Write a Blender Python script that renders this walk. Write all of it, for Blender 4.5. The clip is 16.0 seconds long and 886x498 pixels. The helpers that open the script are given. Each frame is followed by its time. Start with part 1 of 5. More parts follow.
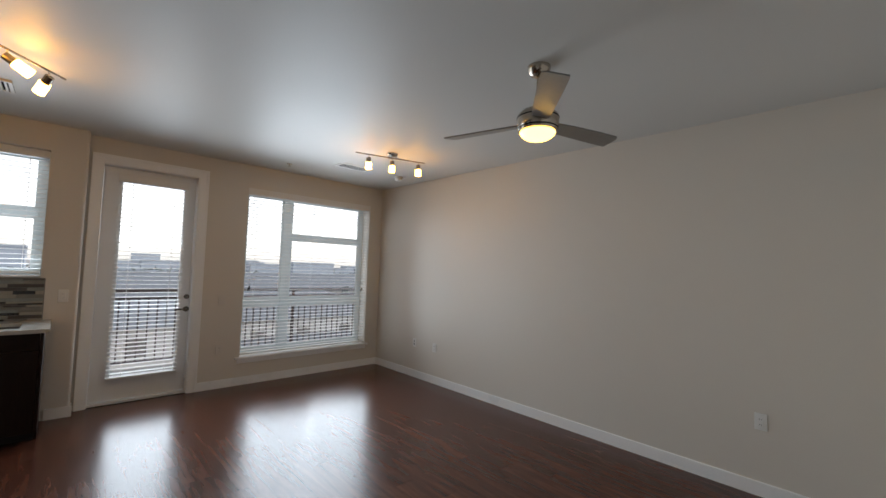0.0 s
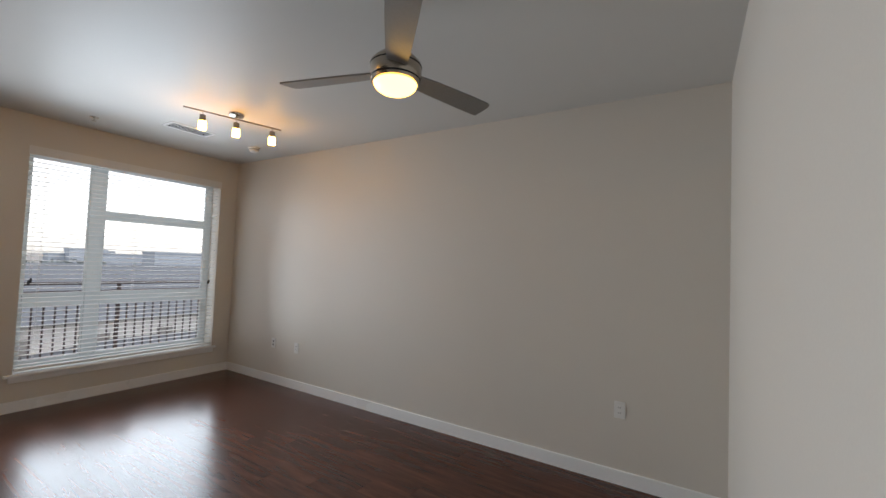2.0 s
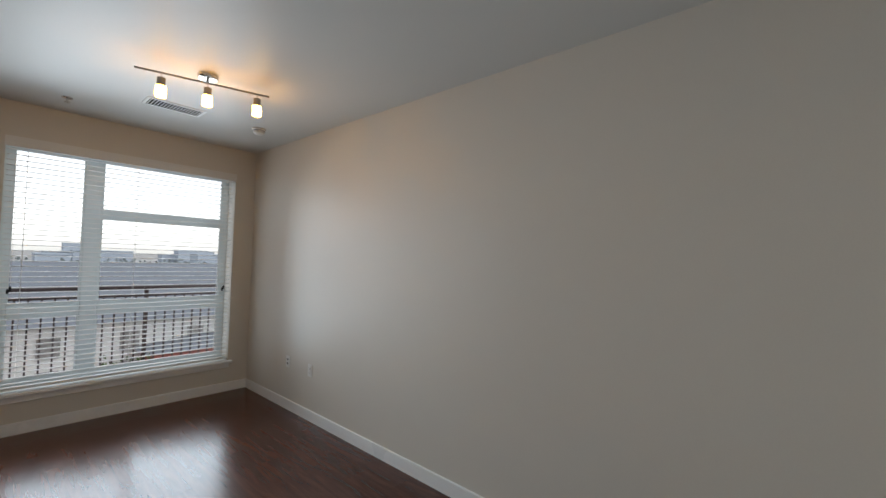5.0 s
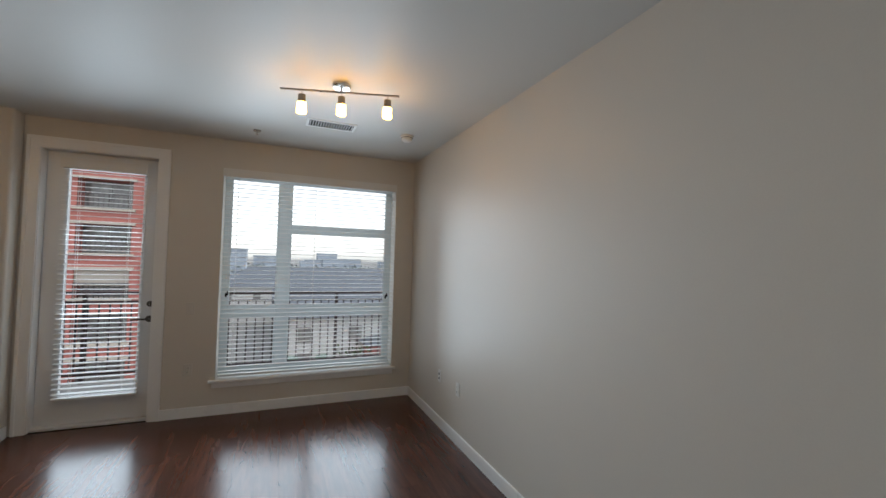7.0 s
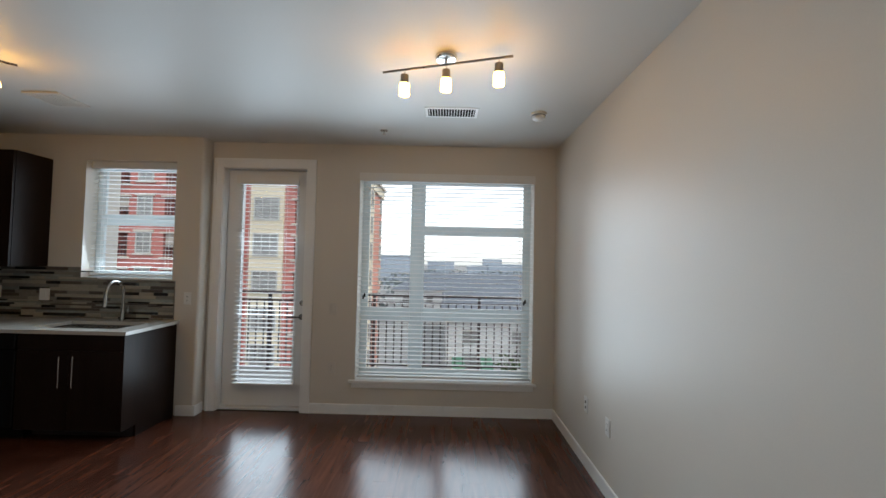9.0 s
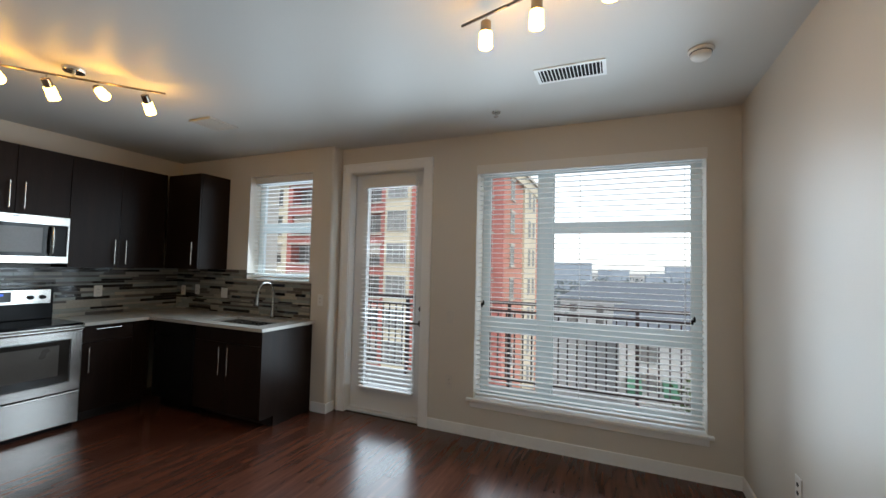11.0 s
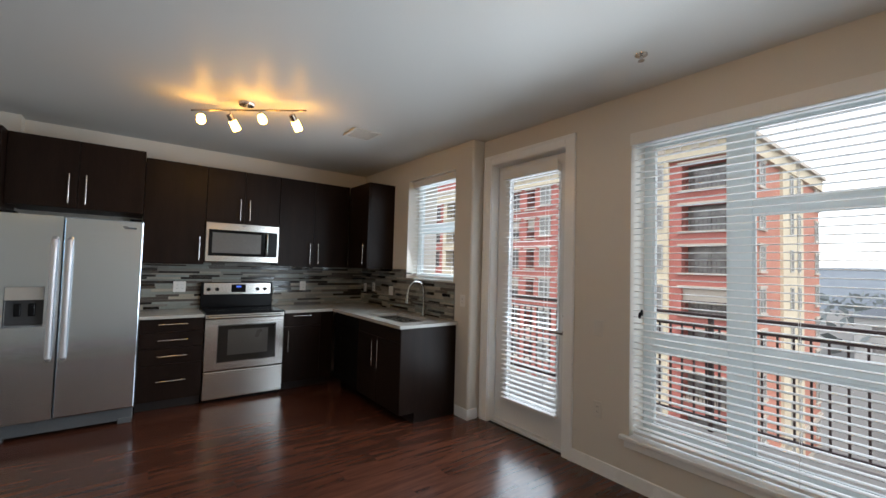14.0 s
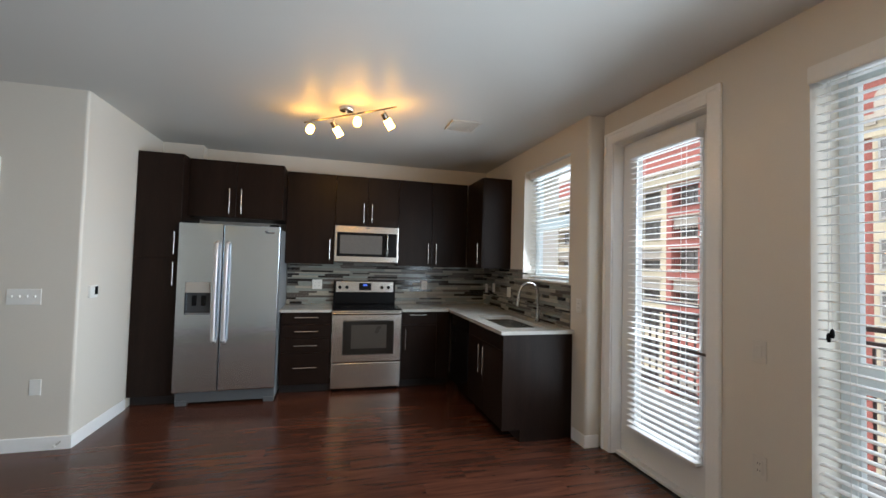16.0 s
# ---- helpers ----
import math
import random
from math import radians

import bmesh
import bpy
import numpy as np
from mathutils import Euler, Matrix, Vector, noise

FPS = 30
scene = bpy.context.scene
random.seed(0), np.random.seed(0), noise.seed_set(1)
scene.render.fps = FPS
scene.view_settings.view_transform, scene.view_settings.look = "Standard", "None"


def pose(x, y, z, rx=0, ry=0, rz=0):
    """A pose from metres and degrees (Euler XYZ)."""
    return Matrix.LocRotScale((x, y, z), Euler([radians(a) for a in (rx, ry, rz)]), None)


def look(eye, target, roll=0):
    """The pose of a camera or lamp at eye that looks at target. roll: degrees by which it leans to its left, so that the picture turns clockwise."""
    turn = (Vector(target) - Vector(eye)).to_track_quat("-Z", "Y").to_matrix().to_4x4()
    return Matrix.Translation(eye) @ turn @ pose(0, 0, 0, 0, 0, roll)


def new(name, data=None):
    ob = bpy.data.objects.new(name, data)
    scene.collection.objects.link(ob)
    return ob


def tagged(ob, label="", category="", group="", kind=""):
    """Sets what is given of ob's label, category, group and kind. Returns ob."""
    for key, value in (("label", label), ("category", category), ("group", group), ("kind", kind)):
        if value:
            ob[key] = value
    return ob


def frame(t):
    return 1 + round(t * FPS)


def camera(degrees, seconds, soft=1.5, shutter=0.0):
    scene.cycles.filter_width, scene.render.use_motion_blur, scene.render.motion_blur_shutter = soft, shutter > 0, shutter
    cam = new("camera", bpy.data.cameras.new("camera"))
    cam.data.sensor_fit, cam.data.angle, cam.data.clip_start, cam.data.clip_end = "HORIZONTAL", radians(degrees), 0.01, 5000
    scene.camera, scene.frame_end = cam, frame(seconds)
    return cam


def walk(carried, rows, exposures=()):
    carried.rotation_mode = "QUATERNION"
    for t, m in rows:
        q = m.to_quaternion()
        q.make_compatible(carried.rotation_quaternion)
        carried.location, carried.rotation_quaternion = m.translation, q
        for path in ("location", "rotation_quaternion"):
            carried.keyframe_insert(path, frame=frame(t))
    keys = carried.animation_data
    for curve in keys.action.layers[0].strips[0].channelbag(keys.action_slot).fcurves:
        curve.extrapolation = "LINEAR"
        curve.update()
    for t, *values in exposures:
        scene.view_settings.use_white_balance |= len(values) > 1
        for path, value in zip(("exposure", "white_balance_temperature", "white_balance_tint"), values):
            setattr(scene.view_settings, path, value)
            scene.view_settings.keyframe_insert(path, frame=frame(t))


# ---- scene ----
cam = camera(95.2, 16.0)
PATH = [
    (0, (-0.047, 2.087, 1.491), (-1.505, 3.453, 1.59), 2.0),
    (0.5, (-0.086, 2.14, 1.481), (-1.444, 3.605, 1.578), 2.1),
    (1, (-0.121, 2.291, 1.475), (-1.356, 3.862, 1.567), 2.1),
    (1.5, (-0.14, 2.469, 1.474), (-1.267, 4.119, 1.564), 2.1),
    (2, (-0.182, 2.602, 1.464), (-1.232, 4.302, 1.543), 2.2),
    (2.5, (-0.264, 2.781, 1.473), (-1.262, 4.514, 1.531), 2.3),
    (3, (-0.337, 2.938, 1.49), (-1.324, 4.677, 1.54), 2.2),
    (5.5, (-0.606, 3.832, 1.527), (-2.098, 5.162, 1.589), 1.7),
    (6, (-0.62, 4.018, 1.532), (-2.282, 5.128, 1.6), 1.6),
    (6.5, (-0.698, 4.117, 1.522), (-2.467, 5.048, 1.593), 1.7),
    (7, (-0.834, 4.201, 1.554), (-2.678, 4.972, 1.614), 1.6),
    (7.5, (-0.93, 4.277, 1.555), (-2.834, 4.886, 1.614), 1.5),
    (8, (-1.006, 4.403, 1.546), (-2.961, 4.821, 1.609), 1.4),
    (8.5, (-1.102, 4.529, 1.535), (-3.093, 4.709, 1.601), 1.3),
    (9, (-1.276, 4.593, 1.525), (-3.275, 4.583, 1.591), 1.3),
    (11.5, (-2.013, 4.959, 1.493), (-3.777, 4.021, 1.58), 1.4),
    (12, (-2.127, 5.022, 1.493), (-3.826, 3.97, 1.58), 1.4),
    (12.5, (-2.225, 5.144, 1.475), (-3.817, 3.938, 1.567), 1.4),
    (13, (-2.351, 5.225, 1.469), (-3.787, 3.835, 1.553), 1.4),
    (13.5, (-2.496, 5.197, 1.46), (-3.816, 3.697, 1.543), 1.5),
    (14, (-2.624, 5.163, 1.457), (-3.831, 3.571, 1.54), 1.6),
    (14.5, (-2.793, 5.172, 1.454), (-3.838, 3.469, 1.537), 1.5),
    (15, (-2.945, 5.192, 1.442), (-3.755, 3.365, 1.524), 1.5),
    (15.5, (-3.059, 5.165, 1.446), (-3.688, 3.268, 1.517), 1.6),
    (16, (-3.207, 5.09, 1.447), (-3.726, 3.16, 1.517), 1.5),
]
EXPOSURES = [(0.0, 1.52, 6610, 12), (1.5, 1.64, 6650, 13), (3.0, 1.61, 6640, 12), (5.5, 1.48, 6400, 9), (7.0, 1.43, 6300, 8.5), (9.0, 1.55, 6230, 7.5), (11.5, 1.68, 6250, 6.5), (12.5, 1.7, 6390, 9.5), (14.0, 1.82, 6420, 10), (16.0, 2.08, 6400, 9)]
walk(cam, [(t, look(eye, target, roll)) for t, eye, target, roll in PATH], EXPOSURES)


# ---- world, sun, exposure ----
world = bpy.data.worlds.new("sky")
scene.world = world
world.use_nodes = True
_n = world.node_tree.nodes
_sky = _n.new("ShaderNodeTexSky")
_sky.sky_type = 'NISHITA'
_sky.sun_disc = False
_sky.sun_elevation = radians(56)
_sky.sun_rotation = radians(33)
_sky.dust_density = 1.0
_sky.air_density = 1.0
_n["Background"].inputs[1].default_value = 0.12
_veil = _n.new("ShaderNodeHueSaturation")  # thin overcast takes the blue out of the sky
_veil.inputs["Saturation"].default_value = 0.22
world.node_tree.links.new(_sky.outputs[0], _veil.inputs["Color"])
world.node_tree.links.new(_veil.outputs[0], _n["Background"].inputs[0])
sun = new("sun", bpy.data.lights.new("sun", "SUN"))
sun.data.energy, sun.data.angle, sun.data.color = 0.4, radians(12), (1.0, 0.95, 0.88)
sun.matrix_world = look((14.5, 22.3, 40), (0, 0, 0))


def sky_lamp(name, x, ya, yb, za, zb, watts, color, spread=180, dip=0.0, yaw=0.0):
    """The sky's light in a window's opening, thrown into the room; dip turns it down from level, as light from above falls, yaw to the south."""
    ob = new(name, bpy.data.lights.new(name, "AREA"))
    ob.data.shape, ob.data.size, ob.data.size_y = "RECTANGLE", yb - ya, zb - za
    ob.data.energy, ob.data.color, ob.data.spread = watts, color, radians(spread)
    mid = Vector((x, (ya + yb) / 2, (za + zb) / 2))
    ob.matrix_world = look(mid, mid + Vector((math.cos(radians(dip)), -math.tan(radians(yaw)), -math.sin(radians(dip)))))
    return ob


SKYBLUE = (0.75, 0.885, 1.0)
# daylight beyond the blinds, on the slats and reveals
sky_lamp("window_daylight", -5.528, 3.79, 5.42, 0.40, 2.34, 3.1, SKYBLUE)
sky_lamp("door_daylight", -5.434, 2.50, 3.06, 0.28, 2.28, 2.0, SKYBLUE)
sky_lamp("kitchen_window_daylight", -5.335, 1.11, 1.90, 1.34, 2.38, 1.7, SKYBLUE)
# daylight that has come through them
for ya in (3.80, 4.61):
    for za, dip, watts in ((0.40, -4, 3.2), (1.38, 9, 3.1)):
        sky_lamp("window_daylight", -5.16, ya, ya + 0.76, za, za + 0.95, watts, SKYBLUE, 128, dip, 20)
# daylight that the slats throw up
sky_lamp("window_daylight", -5.13, 3.85, 5.35, 1.5, 2.1, 0.9, SKYBLUE, 125, -40)
for k in range(3):
    sky_lamp("door_daylight", -5.345, 2.50, 3.06, 0.28 + 0.667 * k, 0.94 + 0.667 * k, (1.45, 1.4, 1.3)[k], SKYBLUE, 140, (7, 11, 13)[k])
sky_lamp("kitchen_window_daylight", -5.17, 1.075, 1.935, 1.36, 2.38, 3.5, SKYBLUE, 126, 17)

# ---- materials ----
def nodes_of(name):
    m = bpy.data.materials.new(name)
    m.use_nodes = True
    return m, m.node_tree, m.node_tree.nodes["Principled BSDF"]


def paint(name, color, rough=0.5, metal=0.0, var=0.06, scale=3.0, fine=60.0, bump=0.03, stretch=(1, 1, 1), spec=0.5, rough_var=0.08, rand=0.0, coords="Object"):
    """Surface with broad mottling, fine grain, uneven gloss and slight relief."""
    m, nt, p = nodes_of(name)
    nd, ln = nt.nodes, nt.links
    tc = nd.new("ShaderNodeTexCoord")
    mp = nd.new("ShaderNodeMapping")
    mp.inputs["Scale"].default_value = stretch
    ln.new(tc.outputs[coords], mp.inputs["Vector"])
    big = nd.new("ShaderNodeTexNoise")
    big.inputs["Scale"].default_value = scale
    big.inputs["Detail"].default_value = 4
    small = nd.new("ShaderNodeTexNoise")
    small.inputs["Scale"].default_value = fine
    small.inputs["Detail"].default_value = 3
    ln.new(mp.outputs[0], big.inputs["Vector"])
    ln.new(mp.outputs[0], small.inputs["Vector"])
    add = nd.new("ShaderNodeMath")
    add.operation = 'ADD'
    ln.new(big.outputs["Fac"], add.inputs[0])
    ln.new(small.outputs["Fac"], add.inputs[1])
    last = add.outputs[0]
    if rand:
        oi = nd.new("ShaderNodeObjectInfo")
        mu = nd.new("ShaderNodeMath")
        mu.operation = 'MULTIPLY_ADD'
        mu.inputs[1].default_value = rand
        ln.new(oi.outputs["Random"], mu.inputs[0])
        ln.new(last, mu.inputs[2])
        last = mu.outputs[0]
    mr = nd.new("ShaderNodeMapRange")
    mr.inputs["From Min"].default_value = 0.6
    mr.inputs["From Max"].default_value = 1.4 + rand
    mr.inputs["To Min"].default_value = 1 - var
    mr.inputs["To Max"].default_value = 1 + var
    ln.new(last, mr.inputs["Value"])
    hs = nd.new("ShaderNodeHueSaturation")
    hs.inputs["Color"].default_value = (*color, 1)
    ln.new(mr.outputs[0], hs.inputs["Value"])
    ln.new(hs.outputs[0], p.inputs["Base Color"])
    rr = nd.new("ShaderNodeMapRange")
    rr.inputs["To Min"].default_value = max(0.02, rough - rough_var)
    rr.inputs["To Max"].default_value = min(1, rough + rough_var)
    ln.new(big.outputs["Fac"], rr.inputs["Value"])
    ln.new(rr.outputs[0], p.inputs["Roughness"])
    p.inputs["Metallic"].default_value = metal
    p.inputs["Specular IOR Level"].default_value = spec
    if bump:
        b = nd.new("ShaderNodeBump")
        b.inputs["Strength"].default_value = bump
        b.inputs["Distance"].default_value = 0.004
        ln.new(small.outputs["Fac"], b.inputs["Height"])
        ln.new(b.outputs[0], p.inputs["Normal"])
    return m


def glow(name, color, strength):
    m, nt, p = nodes_of(name)
    p.inputs["Base Color"].default_value = (*color, 1)
    p.inputs["Emission Color"].default_value = (*color, 1)
    p.inputs["Emission Strength"].default_value = strength
    p.inputs["Roughness"].default_value = 0.4
    return m


def clear_glass(name, tint=(1, 1, 1)):
    m, nt, p = nodes_of(name)
    p.inputs["Base Color"].default_value = (*tint, 1)
    p.inputs["Transmission Weight"].default_value = 1.0
    p.inputs["Roughness"].default_value = 0.0
    p.inputs["IOR"].default_value = 1.05
    return m


WALL = paint("wall_paint", (0.685, 0.64, 0.572), 0.45, var=0.025, scale=0.7, fine=140, bump=0.05, spec=0.4)
CEIL = paint("ceiling_paint", (0.645, 0.632, 0.602), 0.47, var=0.02, scale=0.6, fine=120, bump=0.04, spec=0.2)
TRIM = paint("trim_paint", (0.90, 0.90, 0.89), 0.3, var=0.03, scale=2, fine=80, bump=0.02)
DOORPAINT = paint("door_paint", (0.79, 0.79, 0.785), 0.35, var=0.03, scale=2, fine=90, bump=0.02)
VINYL = paint("window_vinyl", (0.73, 0.79, 0.80), 0.35, var=0.03, scale=3, fine=80, bump=0.01)
SLAT = paint("blind_slat", (0.82, 0.82, 0.81), 0.4, var=0.03, scale=4, fine=60, bump=0.01)
VALANCE = paint("valance_paint", (0.77, 0.755, 0.725), 0.4, var=0.03, scale=4, fine=60, bump=0.01)
PLATE = paint("plate_plastic", (0.80, 0.79, 0.76), 0.3, var=0.02, bump=0)
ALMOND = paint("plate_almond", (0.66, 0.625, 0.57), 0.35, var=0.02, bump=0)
PLATE_DARK = paint("slot_dark", (0.03, 0.03, 0.03), 0.5, var=0.02, bump=0)
ESPRESSO = paint("espresso_wood", (0.0150, 0.0080, 0.0056), 0.36, var=0.35, scale=2.2, fine=26, bump=0.05, stretch=(6, 6, 0.5), spec=0.14)
ESPRESSO_IN = paint("espresso_shadow_board", (0.014, 0.009, 0.008), 0.5, var=0.3, scale=4, fine=30, bump=0.03)
QUARTZ = paint("quartz_top", (0.47, 0.45, 0.415), 0.22, var=0.10, scale=9, fine=150, bump=0)
STEEL = paint("brushed_steel", (0.74, 0.83, 0.90), 0.17, metal=1.0, var=0.03, scale=1.2, fine=30, bump=0.006, stretch=(1, 1, 40), rough_var=0.015)
STEEL_SATIN = paint("satin_steel_handle", (0.62, 0.60, 0.605), 0.55, metal=1.0, var=0.015, bump=0, rough_var=0.02)
STEEL_H = paint("brushed_steel_flat", (0.66, 0.635, 0.60), 0.19, metal=1.0, var=0.02, scale=1.0, fine=30, bump=0, stretch=(1, 1, 60), rough_var=0.008)
CHROME = paint("satin_nickel", (0.66, 0.64, 0.61), 0.22, metal=1.0, var=0.04, bump=0)
NICKEL = paint("brushed_nickel_faucet", (0.40, 0.385, 0.36), 0.26, metal=1.0, var=0.04, bump=0)
DARK_NICKEL = paint("dark_satin_nickel", (0.13, 0.115, 0.10), 0.3, metal=1.0, var=0.08, bump=0)
FAN_NICKEL = paint("fan_nickel", (0.44, 0.39, 0.33), 0.2, metal=1.0, var=0.05, bump=0)
BRONZE = paint("brushed_nickel_dark", (0.30, 0.26, 0.22), 0.28, metal=1.0, var=0.08, bump=0)
BLACKGLASS = paint("black_glass", (0.008, 0.008, 0.009), 0.06, spec=0.2, var=0.1, bump=0, rough_var=0.02)
OVENGLASS = paint("oven_glass", (0.018, 0.016, 0.014), 0.10, var=0.1, bump=0, rough_var=0.02)
BLACKPL = paint("black_plastic", (0.007, 0.007, 0.008), 0.24, spec=0.14, var=0.1, bump=0.02)
GREYPL = paint("grey_plastic", (0.22, 0.23, 0.24), 0.4, var=0.08, bump=0.01)
GRILLE = paint("grille_grey", (0.10, 0.105, 0.11), 0.45, var=0.08, bump=0.01)
FANBLADE = paint("fan_blade_silver", (0.26, 0.25, 0.235), 0.38, metal=0.3, var=0.06, bump=0.01)
DISPLAY = glow("clock_display", (0.05, 0.12, 0.6), 0.3)
LAMPGLASS = glow("frosted_lamp_glass", (1.0, 0.48, 0.07), 12.5)
FANGLASS = glow("fan_lamp_glass", (1.0, 0.56, 0.105), 2.5)
PANE = clear_glass("window_pane")
BURNER = paint("burner_mark", (0.016, 0.016, 0.017), 0.15, spec=0.2, var=0.1, bump=0)
DARKVENT = paint("duct_dark", (0.02, 0.02, 0.02), 0.8, spec=0.05, var=0.05, bump=0)
RAILMETAL = paint("dark_rail_paint", (0.035, 0.022, 0.022), 0.45, var=0.1, bump=0.02)
CONCRETE = paint("concrete", (0.20, 0.20, 0.195), 0.85, var=0.12, scale=0.8, fine=30, bump=0.2)
BRICK = paint("red_brick_wall", (0.37, 0.13, 0.105), 0.85, var=0.16, scale=0.35, fine=7, bump=0.2)
BRICK_B = paint("orange_brick_wall", (0.42, 0.185, 0.13), 0.85, var=0.14, scale=0.35, fine=7, bump=0.2)
CREAM = paint("cream_stucco", (0.56, 0.49, 0.36), 0.85, var=0.08, scale=0.4, fine=9, bump=0.1)
CORNICE = paint("cornice_white", (0.46, 0.41, 0.345), 0.7, var=0.06, scale=0.8, fine=9, bump=0.05)
FARGLASS = paint("far_window_glass", (0.19, 0.185, 0.175), 0.25, var=0.4, scale=0.5, fine=2, bump=0, spec=0.8)
FARWHITE = paint("far_window_frame", (0.38, 0.375, 0.35), 0.6, var=0.05, bump=0)
ROOFGREY = paint("grey_shingle_roof", (0.10, 0.115, 0.135), 0.85, var=0.14, scale=0.15, fine=1.6, bump=0.1)
SIDING = paint("light_siding", (0.50, 0.50, 0.485), 0.85, var=0.08, scale=0.2, fine=2, bump=0.05)
ASPHALT = paint("asphalt", (0.09, 0.09, 0.092), 0.9, var=0.15, scale=0.1, fine=3, bump=0.1)
PAVE = paint("pale_pavement", (0.21, 0.208, 0.20), 0.9, var=0.10, scale=0.2, fine=2, bump=0.1)
# skyline and far trees: aerial haze is mixed into the base colours
HAZED_BLD = paint("hazed_building", (0.29, 0.33, 0.38), 0.9, var=0.10, scale=0.05, fine=0.3, bump=0)
HAZED_TREE = paint("hazed_trees", (0.22, 0.25, 0.25), 0.95, var=0.3, scale=0.05, fine=0.3, bump=0)
LEAF = paint("tree_leaves", (0.06, 0.10, 0.03), 0.8, var=0.4, scale=1, fine=5, bump=0)
BARK = paint("tree_bark", (0.09, 0.06, 0.04), 0.9, var=0.3, scale=4, fine=30, bump=0.3)
CARPAINTS = [paint("car_paint_%s" % k, c, 0.25, var=0.04, bump=0) for k, c in (("white", (0.75, 0.75, 0.75)), ("red", (0.4, 0.03, 0.03)), ("blue", (0.05, 0.1, 0.25)), ("grey", (0.2, 0.2, 0.21)))]
RUBBER = paint("tyre_rubber", (0.02, 0.02, 0.02), 0.8, var=0.1, bump=0)


def wood_floor():
    m, nt, p = nodes_of("dark_walnut_plank")
    nd, ln = nt.nodes, nt.links
    tc = nd.new("ShaderNodeTexCoord")
    oi = nd.new("ShaderNodeObjectInfo")
    sh = nd.new("ShaderNodeVectorMath")
    sh.operation = 'SCALE'
    sh.inputs["Scale"].default_value = 7.0
    cv = nd.new("ShaderNodeCombineXYZ")
    for k in "XYZ":
        ln.new(oi.outputs["Random"], cv.inputs[k])
    ln.new(cv.outputs[0], sh.inputs[0])
    ad = nd.new("ShaderNodeVectorMath")
    ln.new(tc.outputs["Object"], ad.inputs[0])
    ln.new(sh.outputs[0], ad.inputs[1])
    mp = nd.new("ShaderNodeMapping")
    mp.inputs["Scale"].default_value = (0.9, 9, 1)
    ln.new(ad.outputs[0], mp.inputs["Vector"])
    n1 = nd.new("ShaderNodeTexNoise")
    n1.inputs["Scale"].default_value, n1.inputs["Detail"].default_value = 2.2, 6
    n1.inputs["Distortion"].default_value = 0.6
    n2 = nd.new("ShaderNodeTexNoise")
    n2.inputs["Scale"].default_value, n2.inputs["Detail"].default_value = 14, 5
    ln.new(mp.outputs[0], n1.inputs["Vector"])
    ln.new(mp.outputs[0], n2.inputs["Vector"])
    mx = nd.new("ShaderNodeMath")
    mx.operation = 'MULTIPLY_ADD'
    mx.inputs[1].default_value = 0.25
    ln.new(n2.outputs["Fac"], mx.inputs[0])
    ln.new(n1.outputs["Fac"], mx.inputs[2])
    mz = nd.new("ShaderNodeMath")
    mz.operation = 'MULTIPLY_ADD'
    mz.inputs[1].default_value = 0.16
    ln.new(oi.outputs["Random"], mz.inputs[0])
    ln.new(mx.outputs[0], mz.inputs[2])
    cr = nd.new("ShaderNodeValToRGB")
    e = cr.color_ramp.elements
    e[0].position, e[0].color = 0.44, (0.046, 0.0158, 0.0096, 1)
    e[1].position, e[1].color = 0.92, (0.118, 0.043, 0.0245, 1)
    mid = e.new(0.68)
    mid.color = (0.076, 0.0263, 0.0157, 1)
    ln.new(mz.outputs[0], cr.inputs[0])
    ln.new(cr.outputs[0], p.inputs["Base Color"])
    rr = nd.new("ShaderNodeMapRange")
    rr.inputs["To Min"].default_value, rr.inputs["To Max"].default_value = 0.20, 0.29
    ln.new(n1.outputs["Fac"], rr.inputs["Value"])
    ln.new(rr.outputs[0], p.inputs["Roughness"])
    b = nd.new("ShaderNodeBump")
    b.inputs["Strength"].default_value, b.inputs["Distance"].default_value = 0.006, 0.003
    ln.new(n2.outputs["Fac"], b.inputs["Height"])
    wv = nd.new("ShaderNodeTexNoise")
    wv.inputs["Scale"].default_value, wv.inputs["Detail"].default_value = 5.0, 2
    wm = nd.new("ShaderNodeMapping")
    wm.inputs["Scale"].default_value = (0.5, 2.2, 1)
    ln.new(ad.outputs[0], wm.inputs["Vector"])
    ln.new(wm.outputs[0], wv.inputs["Vector"])
    b2 = nd.new("ShaderNodeBump")
    b2.inputs["Strength"].default_value, b2.inputs["Distance"].default_value = 0.018, 0.006
    ln.new(wv.outputs["Fac"], b2.inputs["Height"])
    ln.new(b.outputs[0], b2.inputs["Normal"])
    ln.new(b2.outputs[0], p.inputs["Normal"])
    p.inputs["Specular IOR Level"].default_value = 0.36
    return m


PLANK = wood_floor()
TILES = [paint("tile_" + k, c, r, var=v, scale=9, fine=60, bump=0.03, rand=0.5, spec=0.6) for k, c, r, v in (
    ("dark_glass", (0.022, 0.018, 0.016), 0.10, 0.3), ("grey_stone", (0.20, 0.19, 0.165), 0.35, 0.25), ("beige_stone", (0.34, 0.31, 0.25), 0.35, 0.18),
    ("green_grey_glass", (0.27, 0.29, 0.265), 0.12, 0.25), ("brown_stone", (0.075, 0.06, 0.048), 0.3, 0.3))]
GROUT = paint("grout", (0.22, 0.21, 0.19), 0.9, var=0.1, fine=100, bump=0.1)


